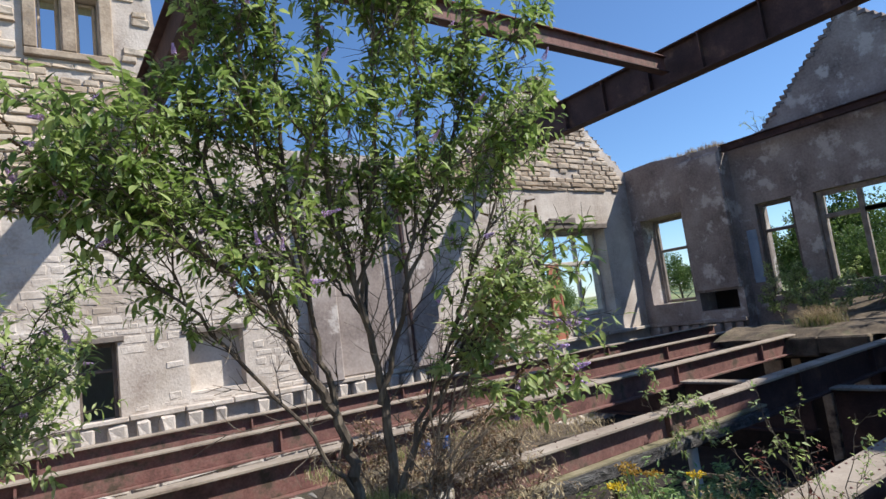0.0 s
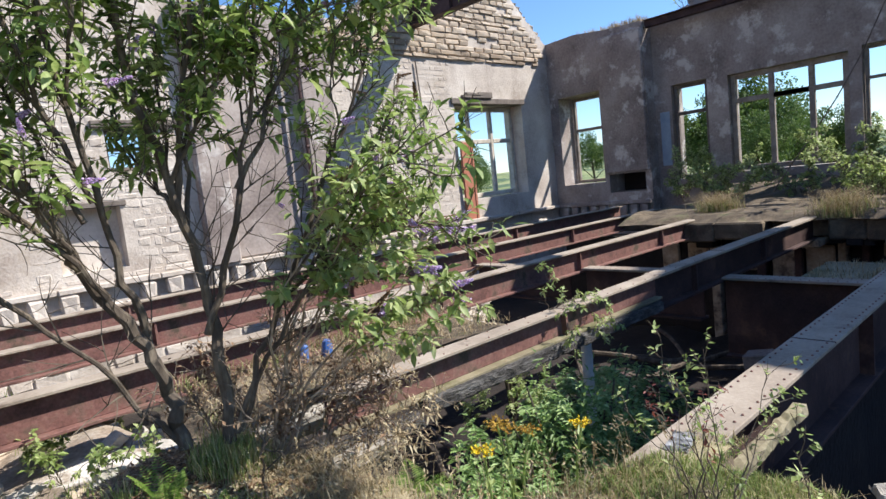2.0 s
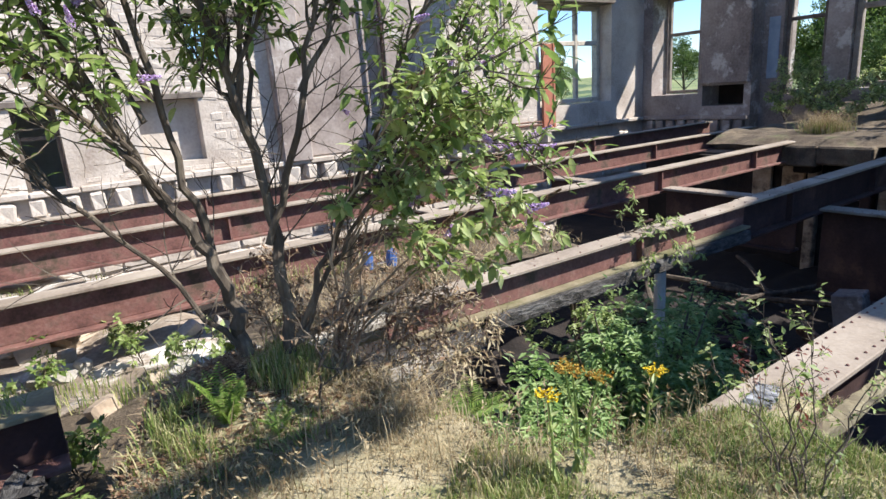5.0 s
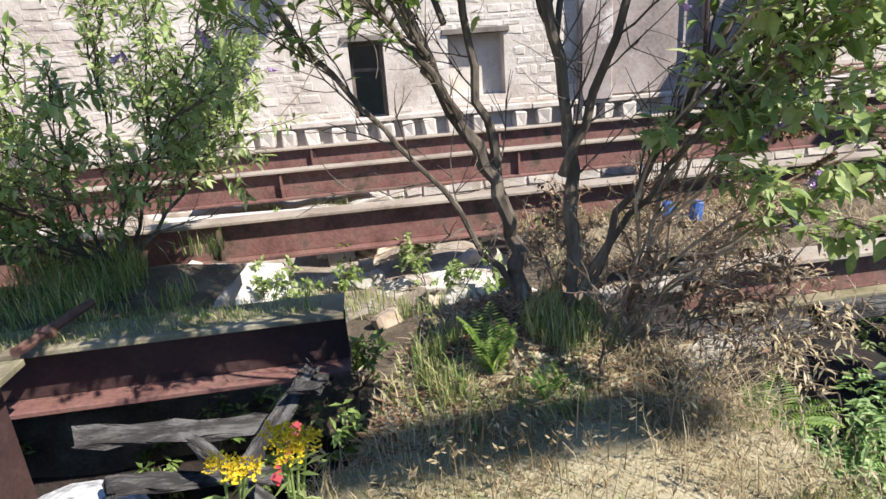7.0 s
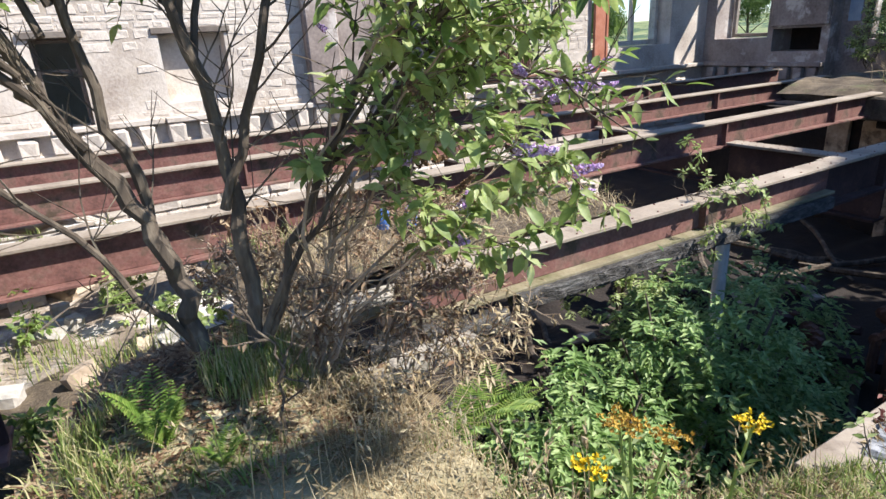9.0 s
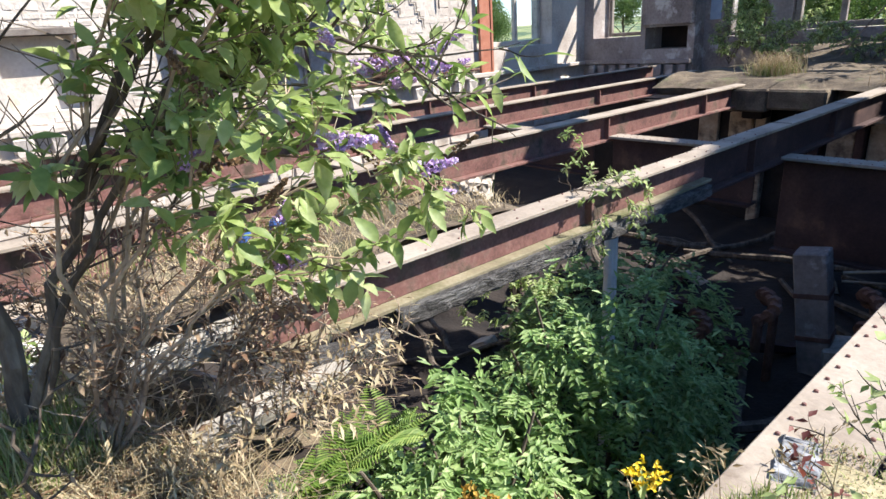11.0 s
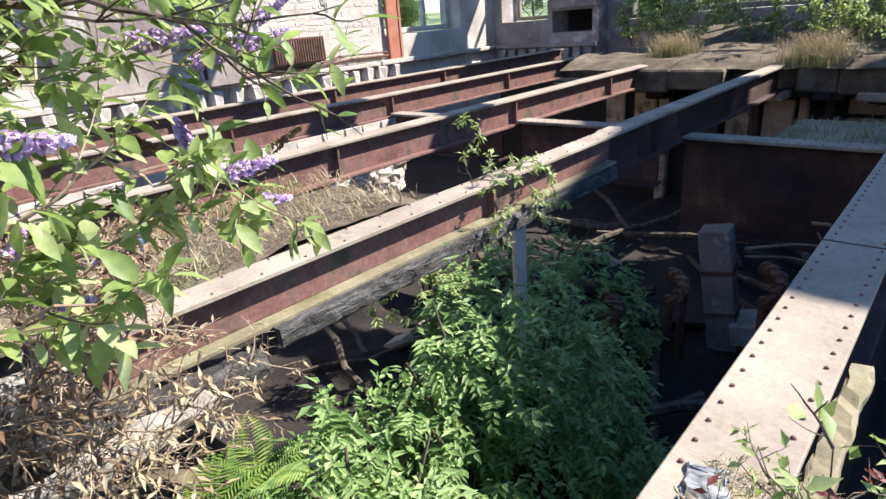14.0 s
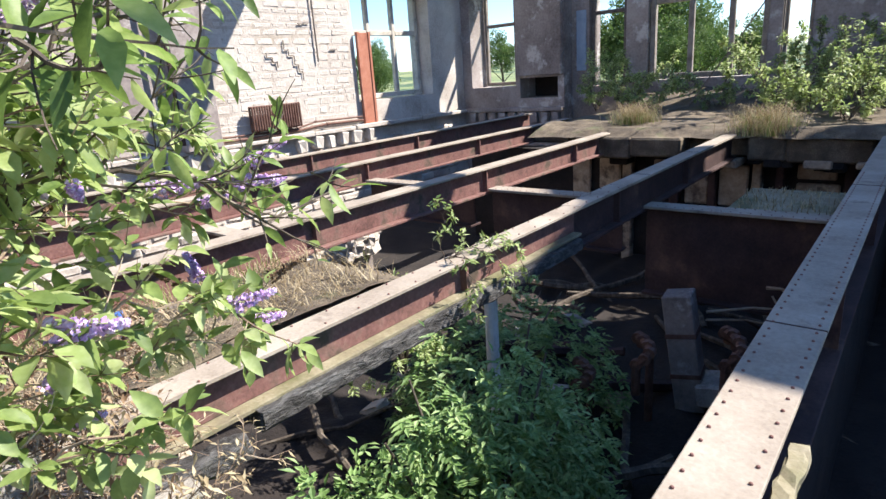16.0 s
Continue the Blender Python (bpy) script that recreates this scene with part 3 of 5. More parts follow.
window("window_4", "broad empty timber window in three lights", "x", E2 + 0.18, 6.35, 8.88, 0.64, 3.02, [7.95, 7.09], [2.38], GREYFRAME, 0.12)
window("window_5", "narrow empty timber window frame", "x", E2 + 0.18, 5.54, 6.06, 0.64, 3.08, [], [2.4], GREYFRAME, 0.07)
window("window_6", "small mullioned tower window", "y", NY + 0.3, 2.09, 2.41, 6.56, 7.68, [], [], STONE, 0.05)
window("window_7", "small mullioned tower window", "y", NY + 0.3, 2.68, 3.0, 6.56, 7.68, [], [], STONE, 0.05)
window("window_8", "blocked window in the whitewashed wall", "y", NY + 0.3, 5.12, 5.8, 1.97, 2.68, [], [2.35], DARKFRAME, 0.06)
bm = bmesh.new()
for x0, x1, z0, z1 in ((1.86, 3.24, 6.4, 6.54), (1.86, 2.07, 6.54, 7.95), (3.02, 3.24, 6.54, 7.95), (2.43, 2.66, 6.54, 7.7)):
    box(bm, x0, x1, NY - 0.10, NY + 0.02, z0, z1, 0.02)
part("window_surround", bm, STONE, wall_n, "dressed sandstone window surround")

# ---- stones, laid over the wall's core ----
HN = [*HOLES_N, (1.84, 3.26, 6.38, 7.97)]
courses(wall_n, 9.9, 17.4, 4.3, 7.7, STONE, 0.035, HN, TOP_N, lambda x, z: x > 12.0 and z > 4.6, (0.10, 0.17), (0.2, 0.5), 300)
courses(wall_n, -4.0, 3.85, 3.6, 8.9, STONE, 0.035, HN, TOP_N, lambda x, z: False, (0.10, 0.18), (0.25, 0.7), 0)
courses(wall_n, 9.65, 13.4, 0.12, 4.25, WHITEWASH, 0.0045, HN, TOP_N, lambda x, z: 9.8 < x and z < 3.2, (0.09, 0.2), (0.14, 0.5), 200, 0.0, -0.5)
courses(wall_n, -4.0, 6.45, 0.12, 4.55, WHITEWASH, 0.0055, HN, TOP_N, lambda x, z: x > 2.2 and z < 1.8, (0.08, 0.2), (0.12, 0.45), 100, 0.02, -0.15)
courses(wall_n, 2.3, 17.2, -3.0, -0.4, WHITEWASH, 0.02, HN, TOP_N, lambda x, z: False, (0.16, 0.28), (0.3, 0.7), 0, 0.05)
# loose coping stones along the gable's broken edge
for i in range(46):
    u = 10.6 + i * 0.15
    z = float(np.interp(u, [a for a, _ in TOP_N], [b for _, b in TOP_N]))
    ob = new("coping_stone", stone_mesh("coping_stone", rnd(0.18, 0.36), rnd(0.08, 0.16), 0.55, STONE))
    ob.parent = wall_n
    ob.matrix_basis = pose(u, NY + 0.32, z + rnd(0.0, 0.05), 0, rnd(-25, 25), rnd(-8, 8))
# stepped slates on the end gable
for side in (0, 1):
    for i in range(20):
        f = (i + 0.5) / 20
        y = 9.75 - f * 2.3 if side == 0 else 4.62 + f * 2.83
        z = 5.0 + f * 2.22 if side == 0 else 4.8 + f * 2.42
        ob = new("coping_stone", stone_mesh("coping_stone", 0.2, 0.13, 0.6, PLASTER))
        ob.parent = wall_e2
        ob.matrix_basis = pose(E2 + 0.3, y, z + 0.03, 0, 0, 90)
# cracks: narrow dark gaps between fallen patches of whitewash
bm = bmesh.new()
for sx, sz, n, dx, dz in ((11.45, 2.0, 9, 0.1, -0.14), (11.0, 1.75, 5, 0.12, -0.09), (11.9, 2.3, 4, 0.1, 0.02), (12.7, 1.8, 3, 0.14, 0.0)):
    x, z = sx, sz
    for i in range(n):
        if i % 2:
            nx, nz = x + dx * rnd(0.7, 1.6), z + rnd(-0.02, 0.02)
            box(bm, x, nx, NY - 0.038, NY - 0.02, z - 0.007, z + 0.009, 0.0)
        else:
            nx, nz = x + rnd(-0.02, 0.02), z + dz * rnd(0.8, 1.4)
            box(bm, x - 0.007, x + 0.007, NY - 0.036, NY - 0.02, min(z, nz), max(z, nz) + 0.01, 0.0)
        x, z = nx, nz
part("crack", bm, LINTEL, wall_n, "jagged dark crack", kind="stuff")

# ---- fittings on the walls ----
rad = thing("radiator", "rusty cast iron column radiator hung on the whitewashed wall", "radiator", (10.93, NY - 0.16, 0.24))
rad.scale = (0.93, 0.9, 0.82)
N = 20
for i in range(N):
    v, f = [], []
    x = -0.62 + 1.24 * i / (N - 1)
    for dy in (-0.05, 0.05):
        tube(v, f, [Vector((x, dy, z)) for z in (0.04, 0.08, 0.58, 0.62)], (0.018, 0.026, 0.026, 0.018), 6)
    data_part("column", v, f, IRON, rad)
for z in (0.05, 0.60):
    v, f = [], []
    tube(v, f, [Vector((-0.66, 0, z)), Vector((0.66, 0, z))], (0.03, 0.03), 8)
    data_part("header", v, f, IRON, rad)
for x in (-0.5, 0.5):
    part("bracket", new_box(x - 0.02, x + 0.02, -0.02, 0.16, 0.0, 0.05, 0.004), IRON, rad)


def pipe(name, label, points, r, mat, category="pipe", sides=8):
    c = Vector(points[0])
    t = thing(name, label, category, c)
    v, f = [], []
    tube(v, f, [Vector(p) - c for p in points], [r] * len(points), sides)
    data_part("pipe_run", v, f, mat, t)
    for p in points[1:-1]:
        v, f = [], []
        tube(v, f, [Vector(p) - c + Vector((-0.03, 0, 0)), Vector(p) - c + Vector((0.03, 0, 0))], [r * 1.35] * 2, sides)
        data_part("joint", v, f, mat, t)
    return t


pipe("heating_pipe", "rusty heating pipe along the foot of the wall", [(9.65, NY - 0.1, 0.15), (11.0, NY - 0.1, 0.14), (12.3, NY - 0.1, 0.22), (13.4, NY - 0.1, 0.2)], 0.028, IRON)
pipe("heating_pipe", "thin rusty heating pipe along the foot of the wall", [(9.65, NY - 0.07, 0.22), (11.4, NY - 0.08, 0.2), (12.0, NY - 0.08, 0.3), (13.4, NY - 0.08, 0.28)], 0.02, IRON)
pipe("conduit", "thin dark conduit running up the whitewashed wall", [(12.3, NY - 0.05, 1.55), (12.3, NY - 0.05, 3.1), (12.25, NY - 0.05, 4.2)], 0.018, DARKFRAME)
pipe("drain_pipe", "dark downpipe beside the plastered pilaster", [(8.8, NY - 0.3, 0.2), (8.8, NY - 0.3, 2.2), (8.78, NY - 0.3, 4.5)], 0.035, DARKSHADESTEEL)
board = thing("red_shutter", "tall faded red painted shutter board standing by the window", "shutter", (13.68, NY - 0.07, 0.08))
board.scale = (0.9, 1, 0.89)
part("panel", new_box(-0.2, 0.2, -0.025, 0.025, 0, 2.33, 0.006), REDPAINT, board)
for x in (-0.2, 0.2):
    part("edge_batten", new_box(x - 0.04, x + 0.04, -0.045, 0.03, 0.0, 2.35, 0.006), REDPAINT, board)
part("blue_patch", new_box(E2 - 0.025, E2, 10.45, 10.72, 0.95, 2.4, 0.01), BLUE, wall_e2, "patch of chalky blue paint")
part("plaster_panel", new_box(E1 - 0.1, E1, 10.87, 12.2, 0.9, 4.7, 0.03), PLASTER, wall_e1, "blistered plaster panel")
bm = bmesh.new()
for i in range(9):
    y = 10.95 + i * 0.33
    box(bm, E1 - 0.14, E1, y, y + 0.2, -0.3, -0.02, 0.015)
box(bm, E1 - 0.16, E1, 10.85, 14.0, 0.0, 0.1, 0.012)
part("ledge", bm, PLASTER, wall_e1, "projecting ledge with joist sockets", kind="stuff")
# Near-black plate: the opening's inner shade is put into its colour.
part("hole_back", new_box(E1 + 0.8, E1 + 0.85, 10.9, 12.3, 0.25, 0.95), SHADESOIL, wall_e1, "added back plate of a square opening, near-black for its shade")

# ---- end slab with soil and the basement wall under it ----
bm = bmesh.new()
y = 0.4
while y < 8.9:
    w = rnd(0.5, 1.0)
    box(bm, 12.65 + rnd(-0.2, 0.3) + (1.2 if y > 7.2 else 0), 18.05, y, y + w - 0.004, -0.34 + rnd(-0.08, 0.05), -0.04, 0.03)
    y += w
slab = mesh_object("floor_slab", bm, SOIL)
tagged(slab, "ragged remnant of concrete floor along the end wall", "floor", kind="structure")
sv, sf = [], []
XS, YS = np.arange(12.6, 18.06, 0.12), np.arange(0.45, 8.95, 0.14)
for yy in YS:
    for xx in XS:
        n = noise.noise(Vector((xx * 1.3, yy * 1.3, 7)))
        e = smooth(12.5, 13.0, xx)
        sv.append((xx + 0.25 * noise.noise(Vector((xx, yy * 2.2, 3))), yy, -0.06 + e * (0.12 + 0.16 * max(0, n) + 0.3 * smooth(16.0, 18.2, xx))))
for j in range(len(YS) - 1):
    for i in range(len(XS) - 1):
        a = j * len(XS) + i
        sf.append((a, a + 1, a + 1 + len(XS), a + len(XS)))
tagged(data_part("soil_bank", sv, sf, SOIL, None), "dry soil heaped on the floor slab", "soil", kind="structure")
# Unseen wall added to stop sunlight passing under the girder; near-black for shade.
under_g = mesh_object("wall_under_girder", wall_mesh("y", 3.68, 0.12, 4.6, 13.4, -3.6, [(4.6, -0.51), (13.4, -0.51)], []), SHADESOIL)
tagged(under_g, "unseen wall added below the riveted girder to keep sun off the basement", "wall", kind="structure")
# Wall coloured near-black to carry the shade below the slab.
base_w = mesh_object("wall_basement", wall_mesh("x", 13.4, 0.4, 0.4, 10.8, -3.6, [(0.4, -0.38), (10.8, -0.38)], []), SHADESOIL)
tagged(base_w, "basement wall below the floor slab, coloured near-black for its shade", "wall", kind="structure")
for y0, w, z0, z1 in ((5.5, 0.42, -1.2, -0.55), (6.08, 0.36, -1.2, -0.55), (6.7, 0.26, -1.0, -0.5), (7.55, 0.38, -1.05, -0.5), (8.1, 0.35, -1.2, -0.52), (4.35, 0.5, -0.72, -0.5), (4.3, 0.55, -0.95, -0.78)):
    part("plaster_panel", new_box(13.32, 13.4, y0, y0 + w, z0, z1, 0.02), TANPLASTER, base_w, "pale plaster panel")
for y0, w, mat in ((5.3, 0.13, TANPLASTER), (5.94, 0.13, DARKSHADESTEEL), (6.5, 0.16, DARKSHADESTEEL), (7.3, 0.17, TANPLASTER), (5.0, 0.12, DARKSHADESTEEL), (4.1, 0.16, DARKSHADESTEEL)):
    part("pier", new_box(13.22 + rnd(0, 0.04), 13.4, y0, y0 + w, -2.6, -0.4, 0.02), mat, base_w, "basement pier")
for i in range(16):
    y = rnd(3.9, 7.2)
    part("broken_edge", new_box(12.52 + rnd(0, 0.25), 13.1, y, y + rnd(0.1, 0.34), -0.42 - rnd(0, 0.1), -0.34, 0.02), SHADESOIL if i % 3 else TANPLASTER, base_w, "ragged broken edge under the slab")
part("mossy_shelf", new_box(9.42, 10.6, 3.9, 4.9, -0.46, -0.33, 0.04), MOSSY, base_w, "mossy shelf of fallen floor")
bm = bmesh.new()
box(bm, 6.2, 9.6, 10.0, 10.35, -2.6, -1.12, 0.05)
rub = mesh_object("basement_partition", bm, PLASTER)
tagged(rub, "broken beige basement partition with pale rubble on top", "wall", kind="structure")
for i in range(60):
    ob = new("stone", stone_mesh("stone", rnd(0.12, 0.3), rnd(0.12, 0.2), 0.3, WHITEWASH))
    ob.parent = rub
    k = i // 20
    ob.matrix_basis = pose(8.3 + (i % 20) * 0.065 + 0.1 * k, 9.99 + rnd(-0.04, 0.06), -1.3 + 0.16 * k - rnd(0, 0.05) + 0.05 * math.sin(i), rnd(-8, 8), rnd(-10, 10), rnd(-10, 10))

# ---- rivets and joint plates on the girder ----
rm = bpy.data.meshes.new("rivet")
bm = bmesh.new()
bmesh.ops.create_uvsphere(bm, u_segments=7, v_segments=4, radius=0.007)
bm.to_mesh(rm)
bm.free()
rm.materials.append(RUST)
flange_g = [c for c in girder_g.children if c.name.startswith("top_flange")][0]
gx, gz = girder_g.location.x, 0.50
for i in range(64):
    for dy in (-0.083, 0.083):
        ob = new("rivet", rm)
        ob.parent = flange_g
        ob.location = (4.5 + i * 0.085 - gx + (0.0425 if dy > 0 else 0), dy, gz + 0.001)
for x in (6.07, 9.3):
    part("joint_gap", new_box(x - 0.004 - gx, x + 0.004 - gx, -0.116, 0.116, gz - 0.01, gz + 0.003), DARKSHADESTEEL, girder_g, "dark joint between flange plates")
for i in range(40):
    ob = new("rivet", rm)
    ob.parent = [c for c in (beam_b3 if i < 30 else beam_b3_far).children if c.name.startswith("top_flange")][0]
    ob.location = (4.4 + i * 0.11 - (beam_b3 if i < 30 else beam_b3_far).location.x, 0.06 if i % 2 else -0.06, 0.241 if i < 30 else 0.361)
for x, owner, z in ((6.2, beam_b3, 0.24), (9.3, beam_b3_far, 0.36), (10.9, beam_b3_far, 0.36)):
    part("joint_gap", new_box(x - 0.006 - owner.location.x, x + 0.006 - owner.location.x, -0.085, 0.085, z - 0.008, z + 0.003), DARKSHADESTEEL, owner, "dark joint between flange plates")
for owner in [o for o in bpy.data.objects if o.name.startswith("cross_girder") and 9.2 < o.location.x < 9.4]:
    flange = [c for c in owner.children if c.name.startswith("top_flange")][0]
    z = max(v.co.z for v in flange.data.vertices)
    for i in range(18):
        for dx in (-0.1, 0.1):
            ob = new("rivet", rm)
            ob.parent = flange
            ob.location = (dx * 0.8, (i - 8.5) * 0.085, z + 0.001)

# ---- timber and debris ----
def rough_plank(name, label, at, size, rot, mat, category="timber", group="", cuts=7, wobble=0.012):
    """A worn board or baulk with uneven edges, lying as rot says."""
    t = thing(name, label, category, at, group)
    t.rotation_euler = [radians(a) for a in rot]
    bm = bmesh.new()
    bmesh.ops.create_cube(bm, size=1.0, matrix=Matrix.Diagonal((*size, 1)))
    long = [e for e in bm.edges if abs((e.verts[0].co - e.verts[1].co).x) > size[0] * 0.9]
    bmesh.ops.subdivide_edges(bm, edges=long, cuts=cuts, use_grid_fill=True)
    bmesh.ops.bevel(bm, geom=[e for e in bm.edges if e.calc_face_angle(0) > 1.0], offset=min(size[1:]) * 0.12, segments=1, affect="EDGES")
    for v in bm.verts:
        v.co += Vector((rnd(-1, 1) * wobble * 2, rnd(-1, 1) * wobble, rnd(-1, 1) * wobble))
    part("board", bm, mat, t)
    return t


rough_plank("charred_timber", "charred cracked timber baulk lying along the floor beam", (6.15, 5.55, -0.29), (3.1, 0.10, 0.10), (0, 0.3, 0), CHAR, cuts=60, wobble=0.006)
rough_plank("charred_flake", "flat grey ashy flake of burnt timber on the riveted girder", (4.47, 3.755, 0.005), (0.17, 0.08, 0.007), (0, 0, 14), ASH, cuts=14, wobble=0.008)
rough_plank("charred_timber", "broken end of a charred timber baulk", (4.1, 5.48, -0.29), (0.8, 0.10, 0.10), (6, 3, -3), CHAR, cuts=16, wobble=0.009)
rough_plank("charred_timber", "broken end of a charred timber baulk", (3.75, 5.3, -0.28), (0.95, 0.10, 0.06), (10, 4, 12), WOOD, cuts=8)
rough_plank("mossy_timber", "mossy weathered timber bolted along the riveted girder", (4.85, 3.605, -0.14), (1.05, 0.06, 0.06), (0, 0, 0), MOSSY, cuts=20, wobble=0.006)
for x, y, z, size, rot in ((1.75, 5.25, -0.5, (0.7, 0.08, 0.025), (10, 28, 35)), (1.95, 5.1, -0.45, (0.55, 0.06, 0.02), (-20, 40, -25)), (1.6, 5.5, -0.42, (0.8, 0.09, 0.03), (30, 8, 5)), (2.05, 5.4, -0.35, (0.5, 0.07, 0.02), (15, -30, 50)), (2.2, 5.6, -0.3, (0.45, 0.12, 0.03), (5, 12, 80))):
    rough_plank("fallen_board", "dark fallen board jammed below the broken beam", (x, y, z), size, rot, CHAR, "board", "fallen boards")
for i, dx in enumerate((0.0, 0.12, 0.24)):
    rough_plank("plank", "short grey weathered plank resting on the bank's edge", (4.5 + 0.035 * i, 3.06 - dx * 0.62, -0.05 - 0.012 * i), (0.32 - 0.04 * i, 0.066, 0.024), (0, 6, 28), WOOD, "plank", "planks at the bank")
for x, y, z, h, r in ((5.42, 3.2, -2.25, 2.2, 0.04), (5.5, 3.13, -2.25, 2.0, 0.03), (5.6, 3.26, -2.25, 2.28, 0.026)):
    t = thing("broken_post", "splintered pale timber post standing in the basement", "post", (x, y, z), "broken posts")
    v, f = [], []
    tube(v, f, [Vector((rnd(-0.04, 0.04), rnd(-0.04, 0.04), h * k / 8)) for k in range(9)], [r * (1.1 - 0.4 * k / 8) * rnd(0.7, 1.2) for k in range(9)], 6)
    data_part("shaft", v, f, WOOD, t)
pole = thing("white_pole", "white painted round steel prop under the floor beam", "prop", (6.72, 5.76, -2.3))
v, f = [], []
tube(v, f, [Vector((0, 0, 0)), Vector((0, 0, 2.02))], (0.05, 0.05), 12)
data_part("shaft", v, f, WHITEPAINT, pole)
part("cap_plate", new_box(-0.1, 0.1, -0.1, 0.1, 2.02, 2.055, 0.005), IRON, pole)
duct = thing("metal_duct", "dented grey sheet-metal duct leaning upright in the basement", "duct", (8.85, 4.9, -2.2))
duct.scale = (0.74, 0.74, 0.76)
duct.rotation_euler = (radians(-9), radians(2), radians(8))
for i, (z0, z1) in enumerate(((0.0, 0.48), (0.50, 1.02), (1.04, 1.55))):
    part("section", new_box(-0.19, 0.19, -0.18, 0.18, z0, z1, 0.015), PLASTER, duct)
for z in (0.49, 1.03):
    part("strap", new_box(-0.2, 0.2, -0.19, 0.19, z - 0.03, z + 0.03, 0.005), IRON, duct)
part("foot_block", new_box(-0.25, 0.3, -0.45, -0.1, 0.1, 0.4, 0.03), CONCRETE, duct)
for (x, y), h, r in (((8.3, 5.2), 0.75, 0.17), ((7.9, 5.6), 0.6, 0.14), ((8.5, 4.5), 0.85, 0.2)):
    pts = [(x + r * math.cos(a), y + 0.1 * math.sin(2 * a), -2.25 + h + r * math.sin(a)) for a in np.linspace(0, math.pi, 9)]
    pipe("bent_pipe", "bent grey pipe rising from the basement floor", [(x + r, y, -2.35), *pts[:1], *pts[1:], (x - r, y, -2.25 + h * 0.6)], 0.04, IRON)
for a, b, r in (((8.95, 4.85, -1.22), (9.2, 4.1, -1.15), 0.016), ((8.95, 4.85, -1.3), (9.15, 4.2, -1.32), 0.013), ((9.2, 4.35, -1.05), (9.05, 4.15, -1.4), 0.01), ((9.2, 4.4, -0.98), (9.1, 4.15, -1.0), 0.02)):
    t = thing("dry_branch", "bleached broken branch caught beside the duct", "branch", a, "dry branches")
    v, f = [], []
    tube(v, f, [Vector((0, 0, 0)), (Vector(b) - Vector(a)) * 0.5 + Vector((0.02, 0, 0.03)), Vector(b) - Vector(a)], (r, r * 0.8, r * 0.5), 6)
    data_part("wood", v, f, TWIG, t)
# Logs take only dark bark and steel colours to deepen the pit's shade.
for i in range(46):
    x, y = rnd(6.0, 11.8), rnd(4.0, 8.4)
    t = thing("fallen_log", "fallen timber lying on the basement floor, coloured dark for the pit's shade", "timber", (x, y, height(x, y) + 0.12), "fallen timbers")
    t.rotation_euler = (rnd(-0.2, 0.2), rnd(-0.25, 0.25), rnd(0, 3.1))
    L, r = rnd(0.8, 2.2), rnd(0.025, 0.07)
    v, f = [], []
    tube(v, f, [Vector((L * (k / 5 - 0.5), rnd(-0.04, 0.04), rnd(-0.04, 0.04))) for k in range(6)], [r * rnd(0.8, 1.1) for _ in range(6)], 6)
    data_part("trunk", v, f, random.choice((BARK, BARK, DARKSHADESTEEL)), t)
for i in range(70):
    x, y = (rnd(-0.5, 3.8), rnd(6.7, 9.2)) if i < 50 else (rnd(5.0, 11), rnd(4.2, 8.6))
    t = thing("rubble_block", "pale broken block of concrete or plaster", "rubble", (x, y, height(x, y) + 0.03), "rubble blocks")
    t.rotation_euler = (rnd(-0.5, 0.5), rnd(-0.5, 0.5), rnd(0, 3))
    ob = new("block", stone_mesh("block", rnd(0.1, 0.32), rnd(0.05, 0.14), rnd(0.1, 0.24), random.choice((CONCRETE, CONCRETE, STONE))))
    ob.parent = t
for x, y, z, s, rot in ((1.65, 7.15, -0.40, (0.5, 0.4, 0.07), (28, 10, 20)), (1.25, 7.3, -0.42, (0.42, 0.36, 0.06), (18, -20, 60)), (2.3, 8.2, -0.4, (0.75, 0.25, 0.1), (3, -6, -5)), (0.85, 7.35, -0.5, (0.5, 0.34, 0.08), (12, 8, 30)), (1.4, 8.6, -0.3, (1.5, 0.5, 0.1), (3, 2, 2)), (3.3, 8.5, -0.32, (1.4, 0.6, 0.1), (-3, 2, -3)), (1.6, 10.6, -0.35, (2.2, 0.6, 0.1), (2, 1, 1)), (4.2, 10.6, -0.4, (2.0, 0.5, 0.1), (2, -3, -2)), (2.0, 12.4, -0.3, (2.4, 0.6, 0.1), (2, 1, 1))):
    t = thing("concrete_slab", "tilted pale broken concrete slab among the rubble", "slab", (x, y, z), "broken slabs")
    t.rotation_euler = [radians(a) for a in rot]
    ob = new("slab_body", stone_mesh("slab_body", s[0], s[2], s[1], CONCRETE))
    ob.parent = t
rock = thing("white_boulder", "white and black stained lump of rendered masonry", "masonry", (1.36, 5.1, -0.62))
rock.scale = (0.82, 0.82, 0.82)
bm = bmesh.new()
bmesh.ops.create_icosphere(bm, subdivisions=3, radius=0.36)
for v in bm.verts:
    v.co *= 1 + 0.28 * noise.noise(v.co * 2.5 + Vector((3, 1, 2)))
    v.co.z *= 0.75
part("lump", bm, WHITEBAG, rock)
pipe("broken_pipe", "short rusty pipe lying across the floor beam", [(1.1, 5.44, 0.06), (1.13, 5.62, 0.06), (1.2, 5.9, 0.07)], 0.022, IRON)
rp = rough_plank("red_plastic_strip", "torn strip of red plastic among weeds", (2.15, 4.92, -0.2), (0.2, 0.03, 0.008), (20, -55, 40), REDPLASTIC, "litter", cuts=4, wobble=0.006)
